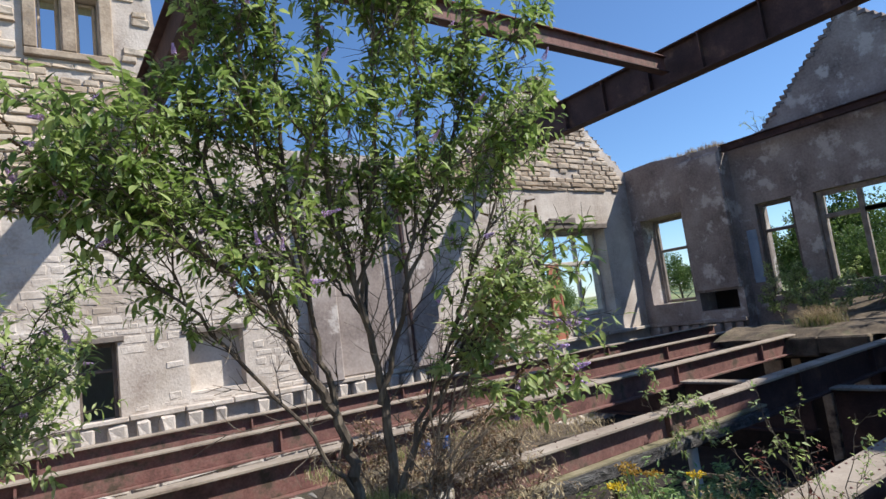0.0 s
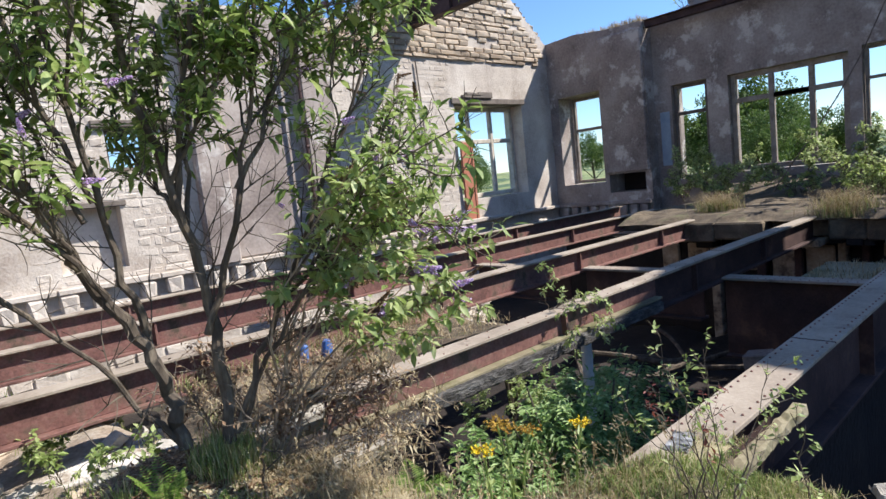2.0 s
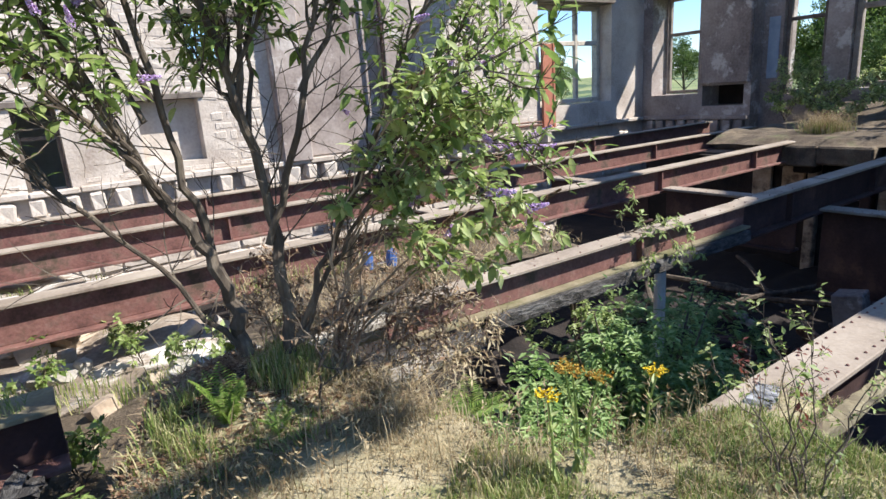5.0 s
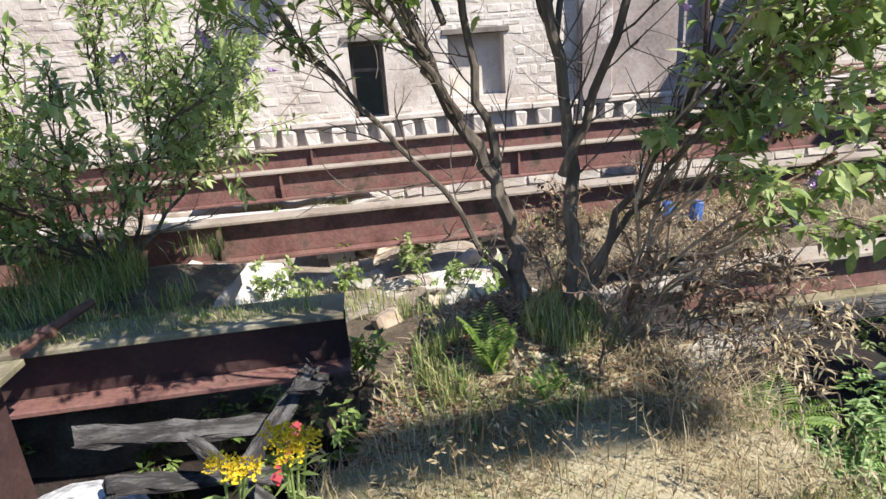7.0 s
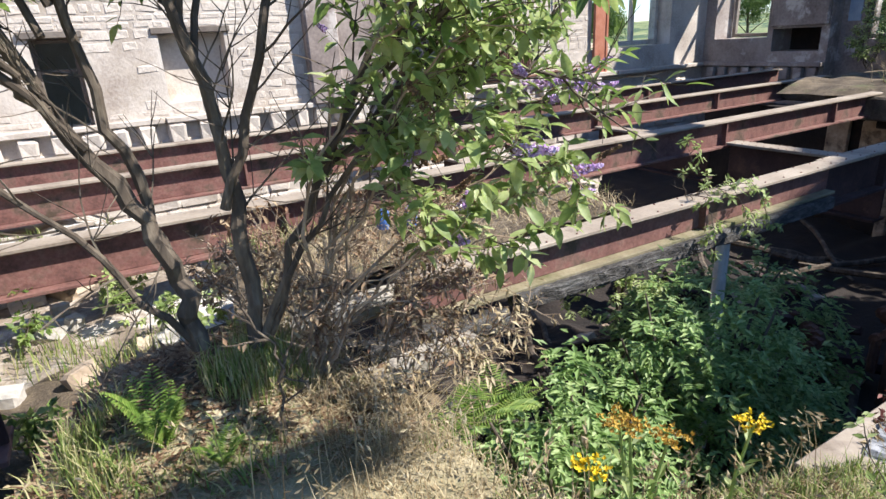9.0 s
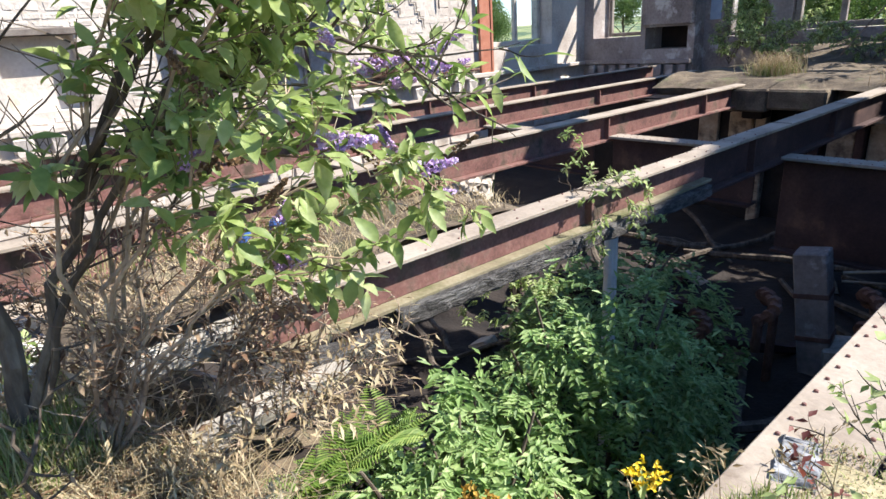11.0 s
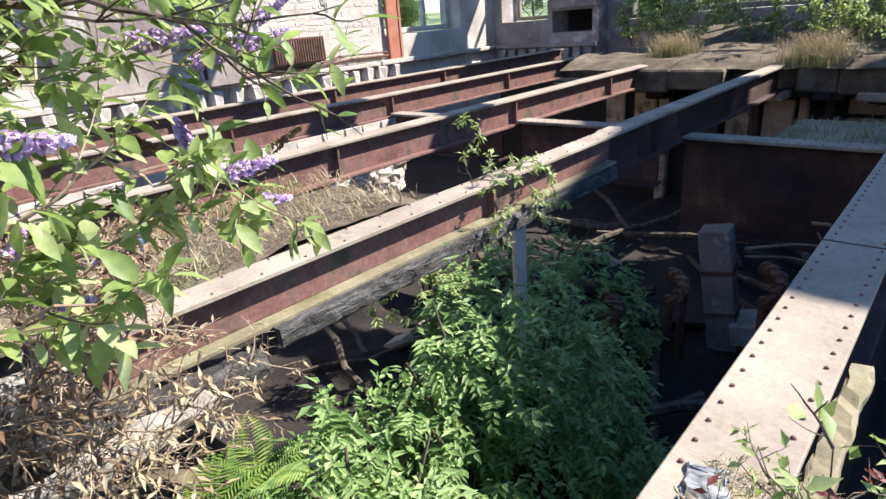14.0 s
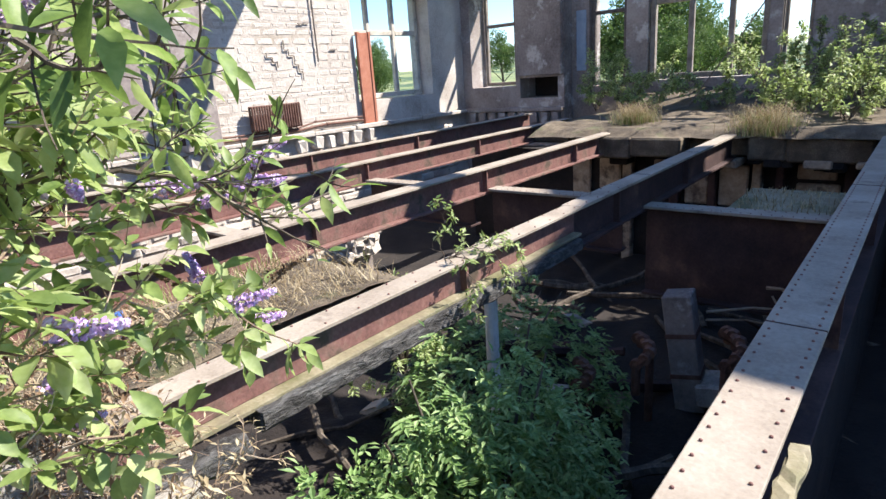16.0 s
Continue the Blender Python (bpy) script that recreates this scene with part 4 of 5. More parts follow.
for x, y, z in ((4.31, 6.5, 0.02), (4.48, 6.45, 0.02)):
    t = thing("blue_can", "crushed blue plastic can lying in dry grass", "litter", (x, y, z - 0.06), "crushed cans")
    t.scale = (0.8, 0.8, 0.8)
    v, f = [], []
    tube(v, f, [Vector((0, 0, 0)), Vector((0.005, 0, 0.06)), Vector((0.02, 0.01, 0.13)), Vector((0.02, 0.01, 0.15))], (0.05, 0.052, 0.046, 0.03), 10)
    data_part("can_body", v, f, BLUEPLASTIC, t)


def heap(name, label, x0, x1, y0, y1, low, rise, mat, edge=0.5):
    """A remnant of floor under uneven soil: a thin slab with a heaped top."""
    xs, ys = np.arange(x0, x1 + 0.01, 0.09), np.arange(y0, y1 + 0.01, 0.09)
    v, f = [], []
    for yy in ys:
        for xx in xs:
            e = min(smooth(x0 - 0.01, x0 + edge, xx), 1 - smooth(x1 - edge, x1 + 0.01, xx), 1 - smooth(y1 - edge, y1 + 0.01, yy))
            v.append((xx + 0.12 * noise.noise(Vector((xx, yy * 3, 2))), yy, low + e * (rise + 0.09 * noise.noise(Vector((xx * 1.7, yy * 1.7, 4))) + 0.03 * noise.noise(Vector((xx * 6, yy * 6, 1))))))
    n = len(xs)
    f = [(j * n + i, j * n + i + 1, (j + 1) * n + i + 1, (j + 1) * n + i) for j in range(len(ys) - 1) for i in range(n - 1)]
    top = tagged(data_part(name, v, f, mat, None), label, "floor", kind="structure")
    part("slab_edge", new_box(x0 + 0.1, x1 - 0.1, y0, y1 - 0.1, low - 0.14, low + 0.01, 0.03), CONCRETE, top, "broken concrete edge")
    return top


heap("floor_remnant_1", "remnant of floor between two beams under dry litter", 3.3, 6.1, 5.83, 6.95, -0.16, 0.12, SOIL)
heap("floor_remnant_2", "mossy soil over a remnant of floor behind the broken beam", -4.0, 1.75, 5.84, 7.0, -0.16, 0.14, SOIL, 0.4)
# loose cable hanging across the end window
pipe("hanging_cable", "thin dark cable hanging slack across the end window", [(15.0, 6.95, 0.25), (15.0, 6.6, 0.75), (15.0, 6.2, 1.3), (15.0, 5.8, 1.9), (15.0, 5.4, 2.6), (15.0, 5.0, 3.5), (15.0, 4.6, 4.7)], 0.012, DARKFRAME, "cable", 5)


# ---- plants ----
def spline(points, n):
    """A smooth line through points, with n steps a span."""
    p = [Vector(q) for q in points]
    p = [p[0] * 2 - p[1], *p, p[-1] * 2 - p[-2]]
    out = []
    for i in range(1, len(p) - 2):
        for k in range(n):
            t = k / n
            out.append(0.5 * (p[i] * 2 + (p[i + 1] - p[i - 1]) * t + (p[i - 1] * 2 - p[i] * 5 + p[i + 1] * 4 - p[i + 2]) * t * t + (p[i] * 3 - p[i - 1] - p[i + 1] * 3 + p[i + 2]) * t ** 3))
    return [*out, p[-2]]


def flower_mesh(name, mat, length, radius, count):
    v, f = [], []
    for _ in range(count):
        t = random.random() ** 0.8
        r = radius * (1 - 0.85 * t) * rnd(0.75, 1.0)
        a = rnd(0, 6.283)
        c = Vector((r * math.cos(a), r * math.sin(a), t * length))
        d = unit() * rnd(0.005, 0.009)
        e = d.orthogonal().normalized() * d.length
        g = d.cross(e).normalized() * d.length
        b = len(v)
        v += [c + d, c + e, c - d * 0.6 + g, c - e]
        f += [(b, b + 1, b + 2), (b, b + 2, b + 3), (b, b + 3, b + 1), (b + 1, b + 3, b + 2)]
    me = bpy.data.meshes.new(name)
    me.from_pydata(v, [], f)
    me.materials.append(mat)
    return me


BLOOMS = [flower_mesh("flower_head", PURPLE, l, r, 170) for l, r in ((0.12, 0.024), (0.15, 0.026), (0.09, 0.022))]
DEADBLOOMS = [flower_mesh("spent_flower_head", SPENT, l, r, 130) for l, r in ((0.13, 0.016), (0.17, 0.018))]


def shrub(name, label, base, stems, leaf_mat, leaf_len, leaf_wid, gap, twig_len, bloom=0.0, spent=0.0, bark=BARK, group="", sparse=1.0, twig_r=0.006, tert=4, lift=0.05, extra=0, make_leaf=leaf, thin=0.0):
    """A shrub: stems given as waypoints with a radius and the share of their length from which they bear twigs and leaves."""
    base = Vector(base)
    t = thing(name, label, "shrub", base, group)
    lv, lf, tv, tf = [], [], [], []
    ends = []
    centre = base + Vector((0, 0, 1.2))
    full = []
    for points, radius, bare in stems:
        full.append((points, radius, bare))
        line = spline(points, 4)
        for _ in range(extra if radius > 0.021 or extra < 3 else 0):
            i = int(len(line) * rnd(max(bare, 0.3), 0.85))
            p, d = line[i], (line[min(i + 1, len(line) - 1)] - line[i - 1]).normalized()
            out = Vector((p.x - base.x, p.y - base.y, 0.0))
            way = d * 0.7 + out.normalized() * 0.3 + Vector((rnd(-1, 1), rnd(-1, 1), rnd(-0.2, 0.5))) * 0.8
            L = rnd(0.6, 1.15)
            way.y = max(way.y, -0.15) if p.y < 4.6 else way.y
            full.append(([p, p + way.normalized() * L * 0.5 + Vector((0, 0, 0.04)), p + way.normalized() * L + Vector((0, 0, rnd(-0.05, 0.2)))], radius * 0.4, 0.2))
    for points, radius, bare in full:
        line = spline(points, 5)
        n = len(line)
        for i in range(2, n):
            line[i] = line[i] + unit() * 0.026
        v, f = [], []
        tube(v, f, [p - base for p in line], [radius * 0.8 * (1 - 0.78 * (i / (n - 1))) * rnd(0.88, 1.12) for i in range(n)], 7)
        data_part("stem", v, f, bark, t)
        total = sum((b - a).length for a, b in zip(line, line[1:]))
        s, done = 0.0, total * min(bare, 0.16)
        for a, b in zip(line, line[1:]):
            seg = b - a
            s += seg.length
            while done < s:
                k = max(0.0, 1 - (s - done) / max(seg.length, 1e-6))
                p = a + seg * k
                leafy = done > total * bare
                done += gap * rnd(0.6, 1.4) * (1.0 if leafy else 1.3)
                out = (p - centre)
                out.z *= 0.3
                way = (seg.normalized() * 0.7 + out.normalized() * 0.45 + unit() * 0.75 + Vector((0, 0, 0.25)))
                L = twig_len * rnd(0.6, 1.25) * (1 - 0.35 * done / total)
                pts, d = curve_points(p, way, L, 6, 0.16, lift)
                tube(tv, tf, [q - base for q in pts], [twig_r * (1 - 0.12 * i) for i in range(7)], 4, False)
                twigs = [(pts, d, 0.3)]
                for _ in range(tert):
                    q = pts[random.randint(1, 5)]
                    tp, td = curve_points(q, d + unit() * 1.0, L * rnd(0.35, 0.6), 4, 0.2, lift)
                    tube(tv, tf, [w - base for w in tp], [twig_r * 0.55 * (1 - 0.15 * i) for i in range(5)], 3, False)
                    twigs.append((tp, td, 0.1))
                for tp, td, start in twigs if leafy else ():
                    m = len(tp)
                    steps = max(3, int(L / 0.07))
                    for j in range(steps):
                        u = start + (1 - start) * (j + 0.5) / steps
                        i0 = min(int(u * (m - 1)), m - 2)
                        q = tp[i0].lerp(tp[i0 + 1], u * (m - 1) - i0)
                        ax = (tp[i0 + 1] - tp[i0]).normalized()
                        sd = ax.cross(unit()).normalized()
                        for sgn in (1, -1):
                            if random.random() < 0.8 * sparse * (1.0 - thin * max(1 - smooth(1.0, 2.0, q.z), 0.8 * smooth(2.6, 3.0, q.x) * (1 - smooth(1.9, 2.6, q.z)))):
                                w = ax * 0.55 + sd * sgn + Vector((0, 0, -0.25)) + unit() * 0.25
                                g = rnd(0.55, 1.15)
                                make_leaf(lv, lf, q - base, w, Vector((0, 0, 1)) + unit() * 0.5, leaf_len * g, leaf_wid * g * rnd(0.8, 1.2), rnd(0.1, 0.35))
                    ends.append((tp[-1], td))
    if tv:
        data_part("branchlet", tv, tf, bark, t, kind="stuff")
    lo = data_part("leaves", lv, lf, leaf_mat, t, kind="stuff")
    lo.data.shade_smooth()
    random.shuffle(ends)
    nb, ns = int(bloom), int(spent)
    for i, (p, d) in enumerate(ends[: nb + ns]):
        ob = new("flower_head" if i < nb else "spent_flower_head", random.choice(BLOOMS if i < nb else DEADBLOOMS))
        ob.parent = t
        w = (d.normalized() + Vector((d.x, d.y, -0.05)) * 0.5 + unit() * 0.3).normalized()
        ob.matrix_basis = Matrix.Translation(p - base) @ w.to_track_quat("Z", "Y").to_matrix().to_4x4() @ Matrix.Scale(rnd(0.6, 0.95), 4)
    return t


def planted(t, at, size, turn=0.0):
    """Sets a plant that was drawn elsewhere on its place, at its size."""
    t.location, t.scale, t.rotation_euler = at, (size, size, size), (0, 0, radians(turn))
    return t


B = Vector((2.05, 4.85, 0.08))
STEMS = [
    ([B, (2.02, 4.88, 0.40), (1.90, 4.90, 0.78), (1.66, 4.92, 1.25), (1.40, 4.95, 1.9), (1.2, 4.9, 2.5), (1.15, 4.8, 2.95)], 0.058, 0.42),
    ([(2.0, 4.9, 0.5), (1.92, 4.92, 0.95), (1.80, 4.85, 1.6), (1.72, 4.75, 2.4), (1.7, 4.65, 3.3), (1.75, 4.6, 3.8)], 0.034, 0.38),
    ([(2.28, 4.80, 0.05), (2.29, 4.82, 0.6), (2.24, 4.85, 1.2), (2.10, 4.85, 1.9), (2.05, 4.8, 2.8), (2.1, 4.7, 3.9)], 0.048, 0.40),
    ([(2.25, 4.8, 0.7), (2.45, 4.72, 1.3), (2.62, 4.65, 2.0), (2.75, 4.55, 2.9), (2.75, 4.5, 3.6)], 0.028, 0.30),
    ([(2.32, 4.78, 0.1), (2.6, 4.62, 0.8), (2.95, 4.5, 1.5), (3.25, 4.4, 2.2), (3.4, 4.35, 2.9)], 0.026, 0.34),
    ([(2.35, 4.78, 0.1), (2.65, 4.55, 0.75), (3.05, 4.4, 1.15), (3.45, 4.3, 1.2), (3.78, 4.3, 0.95)], 0.020, 0.45),
    ([(2.6, 4.6, 0.85), (2.85, 4.3, 1.25), (3.05, 4.0, 1.5), (3.1, 3.75, 1.5)], 0.014, 0.3),
    ([(2.6, 4.6, 0.8), (3.0, 4.5, 1.2), (3.4, 4.5, 1.6), (3.75, 4.6, 1.6)], 0.016, 0.3),
    ([B, (1.75, 4.85, 0.55), (1.35, 4.8, 1.1), (0.9, 4.75, 1.65), (0.45, 4.7, 2.0), (0.15, 4.65, 2.15)], 0.022, 0.40),
    ([(1.8, 4.87, 1.0), (1.45, 4.7, 1.5), (1.05, 4.55, 1.9), (0.75, 4.45, 2.3), (0.6, 4.4, 2.5)], 0.022, 0.36),
    ([(1.75, 4.87, 1.4), (1.5, 5.1, 2.2), (1.3, 5.2, 3.0)], 0.018, 0.3),
    ([(2.24, 4.85, 1.3), (2.4, 5.1, 2.1), (2.5, 5.2, 3.1)], 0.02, 0.3),
    ([(1.8, 4.85, 1.5), (1.55, 4.7, 2.3), (1.45, 4.6, 3.2), (1.5, 4.55, 3.6)], 0.022, 0.3),
    ([(2.2, 4.85, 1.4), (2.35, 4.7, 2.3), (2.4, 4.55, 3.2), (2.4, 4.5, 3.8)], 0.022, 0.3),
    ([(2.5, 4.7, 1.5), (2.9, 4.7, 2.2), (3.15, 4.65, 2.9), (3.25, 4.6, 3.3)], 0.022, 0.3),
]
planted(shrub("buddleia", "tall leafy buddleia bush with purple flowers growing from the turf bank", B, STEMS, LEAF, 0.105, 0.036, 0.10, 0.56, bloom=85, spent=34, extra=4, tert=5, make_leaf=broad_leaf, thin=0.66, sparse=0.72), (3.0, 5.0, 0.22), 0.68, -5)
P0 = Vector((3.27, 4.88, 0.02))
spray = shrub("buddleia", "leafy low buddleia branch spray with lilac flowers beside the pit", P0, [([P0, *way], 0.008, bare) for bare, way in (
    (0.5, ((3.38, 4.75, 0.5), (3.5, 4.45, 0.8), (3.61, 4.25, 0.83))),
    (0.5, ((3.45, 4.72, 0.45), (3.75, 4.55, 0.72), (3.98, 4.47, 0.68))),
    (0.45, ((3.4, 4.8, 0.6), (3.6, 4.65, 0.95), (3.75, 4.52, 1.08))),
    (0.45, ((3.5, 4.8, 0.6), (3.8, 4.75, 0.88), (4.15, 4.7, 0.88))),
    (0.55, ((3.5, 4.75, 0.4), (3.8, 4.6, 0.6), (4.08, 4.56, 0.58))),
    (0.5, ((3.32, 4.72, 0.7), (3.42, 4.5, 1.05), (3.5, 4.32, 1.2))),
    (0.6, ((3.42, 4.7, 0.35), (3.6, 4.5, 0.55), (3.75, 4.35, 0.6))),
    (0.45, ((3.5, 4.9, 0.7), (3.9, 4.95, 1.0), (4.25, 4.95, 1.0))),
    (0.5, ((3.4, 4.75, 0.6), (3.55, 4.5, 0.98), (3.72, 4.3, 1.1))))],
    LEAFPALE, 0.062, 0.028, 0.055, 0.20, bloom=9, spent=12, tert=3, sparse=0.85, bark=TWIG, twig_r=0.0026, make_leaf=broad_leaf)
for at, way in (((3.615, 4.249, 0.83), (0.6, -0.5, 0.0)), ((3.988, 4.469, 0.69), (0.7, -0.3, 0.1)), ((4.08, 4.56, 0.6), (0.7, 0.0, -0.1))):
    ob = new("flower_head", BLOOMS[0])
    ob.parent = spray
    ob.matrix_basis = Matrix.Translation(Vector(at) - P0) @ Vector(way).to_track_quat("Z", "Y").to_matrix().to_4x4() @ Matrix.Scale(0.8, 4)
L0 = Vector((-0.75, 6.3, -0.05))
planted(shrub("buddleia", "smaller bushy buddleia rooted in the rubble beyond the broken beam", L0, [
    ([L0, L0 + Vector((dx * 0.5, dy * 0.5, 0.5)), L0 + Vector((dx, dy, h - 0.5))], 0.022, 0.3) for dx, dy, h in ((-0.9, 0.1, 2.0), (-0.4, -0.3, 2.5), (0.1, 0.2, 2.6), (0.55, -0.1, 2.2), (0.9, 0.2, 1.7), (-1.3, 0.2, 1.6), (-0.1, -0.5, 1.9), (-0.9, -0.4, 1.3), (0.4, -0.5, 1.35), (-1.6, -0.2, 1.3), (-0.4, -0.6, 1.2))
], LEAFPALE, 0.085, 0.03, 0.10, 0.5, bloom=30, spent=8, extra=2, make_leaf=broad_leaf), (1.0, 6.75, -0.1), 0.9, 0)
D0 = Vector((2.75, 4.95, 0.05))
planted(shrub("dead_shrub", "low thicket of dry brown twigs beside the bush", D0, [
    ([(D0.x + ox, D0.y + oy, 0.0), (D0.x + ox + dx * 0.5, D0.y + oy + dy * 0.5, 0.35), (D0.x + ox + dx, D0.y + oy + dy, h)], 0.009, 0.15)
    for ox, oy, dx, dy, h in ((-0.1, 0, -0.2, 0.1, 0.7), (0.1, 0.1, 0.1, 0.2, 0.75), (0.3, 0.1, 0.3, -0.1, 0.6), (0.5, 0.2, 0.3, 0.1, 0.55), (0.2, -0.1, 0.2, -0.3, 0.5), (0.6, 0.4, 0.4, 0.2, 0.5), (0.0, 0.4, -0.1, 0.3, 0.6), (0.4, 0.5, 0.2, 0.4, 0.5), (-0.25, 0.1, -0.25, 0.2, 0.5), (0.15, -0.25, 0.1, -0.25, 0.35), (-0.1, -0.2, -0.1, -0.2, 0.4))
], DEADLEAF, 0.05, 0.018, 0.032, 0.32, bark=TWIG, sparse=0.5, twig_r=0.004, tert=4, lift=0.0), (3.45, 5.12, 0.0), 0.75, 0)
D1 = Vector((2.85, 4.55, 0.02))
planted(shrub("dead_shrub", "tangle of bleached dry stalks at the edge of the bank", D1, [
    ([(D1.x + dx * 0.3, D1.y + dy * 0.3, -0.02), (D1.x + dx * 0.7, D1.y + dy * 0.7, h * 0.6), (D1.x + dx, D1.y + dy, h)], 0.006, 0.1)
    for dx, dy, h in ((-0.3, -0.1, 0.35), (0.1, -0.3, 0.35), (0.4, -0.2, 0.3), (0.5, 0.1, 0.4), (0.2, 0.3, 0.5), (-0.1, -0.35, 0.25), (0.65, -0.05, 0.2), (0.3, -0.1, 0.5))
], STRAW, 0.05, 0.012, 0.035, 0.26, bark=TWIG, sparse=0.5, twig_r=0.0032, tert=3, lift=-0.05), (3.62, 4.92, -0.1), 0.85, 0)
S0 = Vector((2.50, 4.37, 0.1))
planted(shrub("sapling", "thin bare dark sapling at the edge of the turf", S0, [([S0, S0 + Vector((0.02, 0, 0.3)), S0 + Vector((-0.05, 0.05, 0.6)), S0 + Vector((-0.1, 0.1, 0.85))], 0.012, 0.3), ([S0 + Vector((0, 0, 0.25)), S0 + Vector((0.12, 0.02, 0.45)), S0 + Vector((0.2, 0.0, 0.65))], 0.008, 0.3)], DEADLEAF, 0.04, 0.016, 0.16, 0.22, sparse=0.2, tert=2), (3.12, 4.6, 0.1), 0.62, 0)
S1 = Vector((4.12, 2.32, 0.0))
planted(shrub("sapling", "slender willow sapling with small green leaves beside the girder", S1, [
    ([S1 + Vector((dx * 0.15, dy * 0.15, 0)), S1 + Vector((dx * 0.5, dy * 0.4, h * 0.5)), S1 + Vector((dx, dy, h))], 0.006, 0.3)
    for dx, dy, h in ((-0.35, 0.3, 0.7), (-0.12, 0.2, 0.95), (0.1, 0.1, 0.85), (0.3, -0.2, 0.8), (0.35, 0.35, 0.6), (0.5, -0.1, 0.5))
], LEAFPALE, 0.042, 0.022, 0.10, 0.2, bark=BARK, sparse=0.5, twig_r=0.0028, tert=2), (4.0, 3.4, 0.0), 0.62, 0)
S2 = Vector((4.2, 2.2, -0.02))
planted(shrub("sapling", "small red-leaved sapling growing beside the girder", S2, [([S2, S2 + Vector((0.05, 0.1, 0.3)), S2 + Vector((0.1, 0.2, 0.58))], 0.006, 0.3), ([S2, S2 + Vector((0.2, 0.0, 0.3)), S2 + Vector((0.35, 0.05, 0.5))], 0.006, 0.3)], REDLEAF, 0.04, 0.018, 0.08, 0.2, sparse=0.5, twig_r=0.0028, tert=2), (4.02, 3.5, 0.0), 0.62, 0)
S3 = Vector((5.2, 2.42, -1.2))
planted(shrub("sapling", "thin sapling rising beside the riveted girder", S3, [([S3, S3 + Vector((0.05, 0.0, 0.8)), S3 + Vector((0.02, 0.05, 1.45))], 0.008, 0.6), ([S3, S3 + Vector((-0.1, -0.05, 0.8)), S3 + Vector((-0.2, -0.05, 1.3))], 0.008, 0.6)], LEAFPALE, 0.045, 0.025, 0.12, 0.16, sparse=0.6, twig_r=0.003, tert=1), (4.18, 3.22, -0.55), 0.6, 0)
H0 = Vector((5.99, 5.36, 0.0))
planted(shrub("hanging_weed", "straggly weed growing over the floor beam", H0, [
    ([H0, H0 + Vector((0.0, 0.0, 0.22)), H0 + Vector((0.02, 0, 0.46))], 0.005, 0.1),
    ([H0, H0 + Vector((-0.05, -0.2, 0.05)), H0 + Vector((-0.1, -0.35, -0.3))], 0.005, 0.1),
    ([H0, H0 + Vector((0.25, -0.22, 0.04)), H0 + Vector((0.3, -0.38, -0.35))], 0.005, 0.1),
    ([H0, H0 + Vector((0.5, -0.2, 0.04)), H0 + Vector((0.6, -0.36, -0.25))], 0.005, 0.1),
], LEAFPALE, 0.06, 0.026, 0.07, 0.16, sparse=0.8, twig_r=0.003, tert=2), (6.13, 5.68, 0.0), 0.85, 0)


def compound(lv, lf, at, way, length, width, pairs=3):
    """A pinnate leaf: leaflets in pairs along a rib, and one at its tip."""
    way = way.normalized()
    side = way.cross(Vector((0, 0, 1)) + unit() * 0.2).normalized()
    for i in range(pairs):
        q = at + way * (length * (0.3 + 0.55 * i / pairs)) - Vector((0, 0, 0.02 * i))
        for s in (1, -1):
            leaf(lv, lf, q, side * s + way * 0.55 - Vector((0, 0, 0.15)), Vector((0, 0, 1)) + unit() * 0.35, length * 0.55 * rnd(0.8, 1.1), width, 0.15)
    leaf(lv, lf, at + way * length * 0.85, way - Vector((0, 0, 0.2)), Vector((0, 0, 1)) + unit() * 0.3, length * 0.6, width, 0.2)


def elder(name, label, base, size, count, mat, leaf_len=0.19):
    base = Vector(base)
    t = thing(name, label, "shrub", base)
    lv, lf = [], []
    for k in range(9):
        a = k * 0.7 + rnd(0, 0.4)
        tip = Vector((math.cos(a) * size[0] * 0.7 * rnd(0.4, 1), math.sin(a) * size[1] * 0.7 * rnd(0.4, 1), size[2] * rnd(0.7, 1.0)))
        v, f = [], []
        tube(v, f, [q for q in spline([(0, 0, 0), tip * 0.5 + Vector((0, 0, 0.2)), tip], 4)], [0.02 * (1 - 0.09 * i) for i in range(9)], 6)
        data_part("stem", v, f, BARK, t)
    for _ in range(count):
        d = unit()
        d.z = abs(d.z) * 0.9 + 0.05
        k = rnd(0.72, 1.06) * (1 + 0.16 * noise.noise(d * 2.6 + base))
        p = Vector((d.x * size[0] * k, d.y * size[1] * k, d.z * size[2] * k))
        for _ in range(2):
            compound(lv, lf, p, Vector((d.x, d.y, d.z * 0.25)) + unit() * 0.7, leaf_len * rnd(0.7, 1.25), leaf_len * 0.24 * rnd(0.8, 1.2))
    data_part("leaves", lv, lf, mat, t, kind="stuff")
    return t


elder("elder_bush", "spreading green elder bush filling the sunlit part of the basement", (5.5, 5.0, -2.25), (1.12, 0.62, 1.98), 2100, LEAFCOOL, 0.092)
elder("elder_bush", "dark low elder bush in the shaded basement", (7.7, 6.3, -2.25), (1.2, 1.0, 1.3), 480, LEAFCOOL, 0.14)
elder("elder_bush", "young elder bush under the edge of the turf bank", (4.3, 4.75, -1.7), (0.6, 0.45, 1.45), 420, LEAFCOOL, 0.10)
elder("elder_bush", "young elder shoots crowding below the charred timber", (4.75, 5.2, -1.9), (0.65, 0.4, 1.45), 420, LEAFCOOL, 0.10)
elder("elder_bush", "leafy weeds growing beyond the floor beam", (6.9, 6.9, -1.5), (0.5, 0.4, 0.95), 130, LEAFPALE, 0.10)


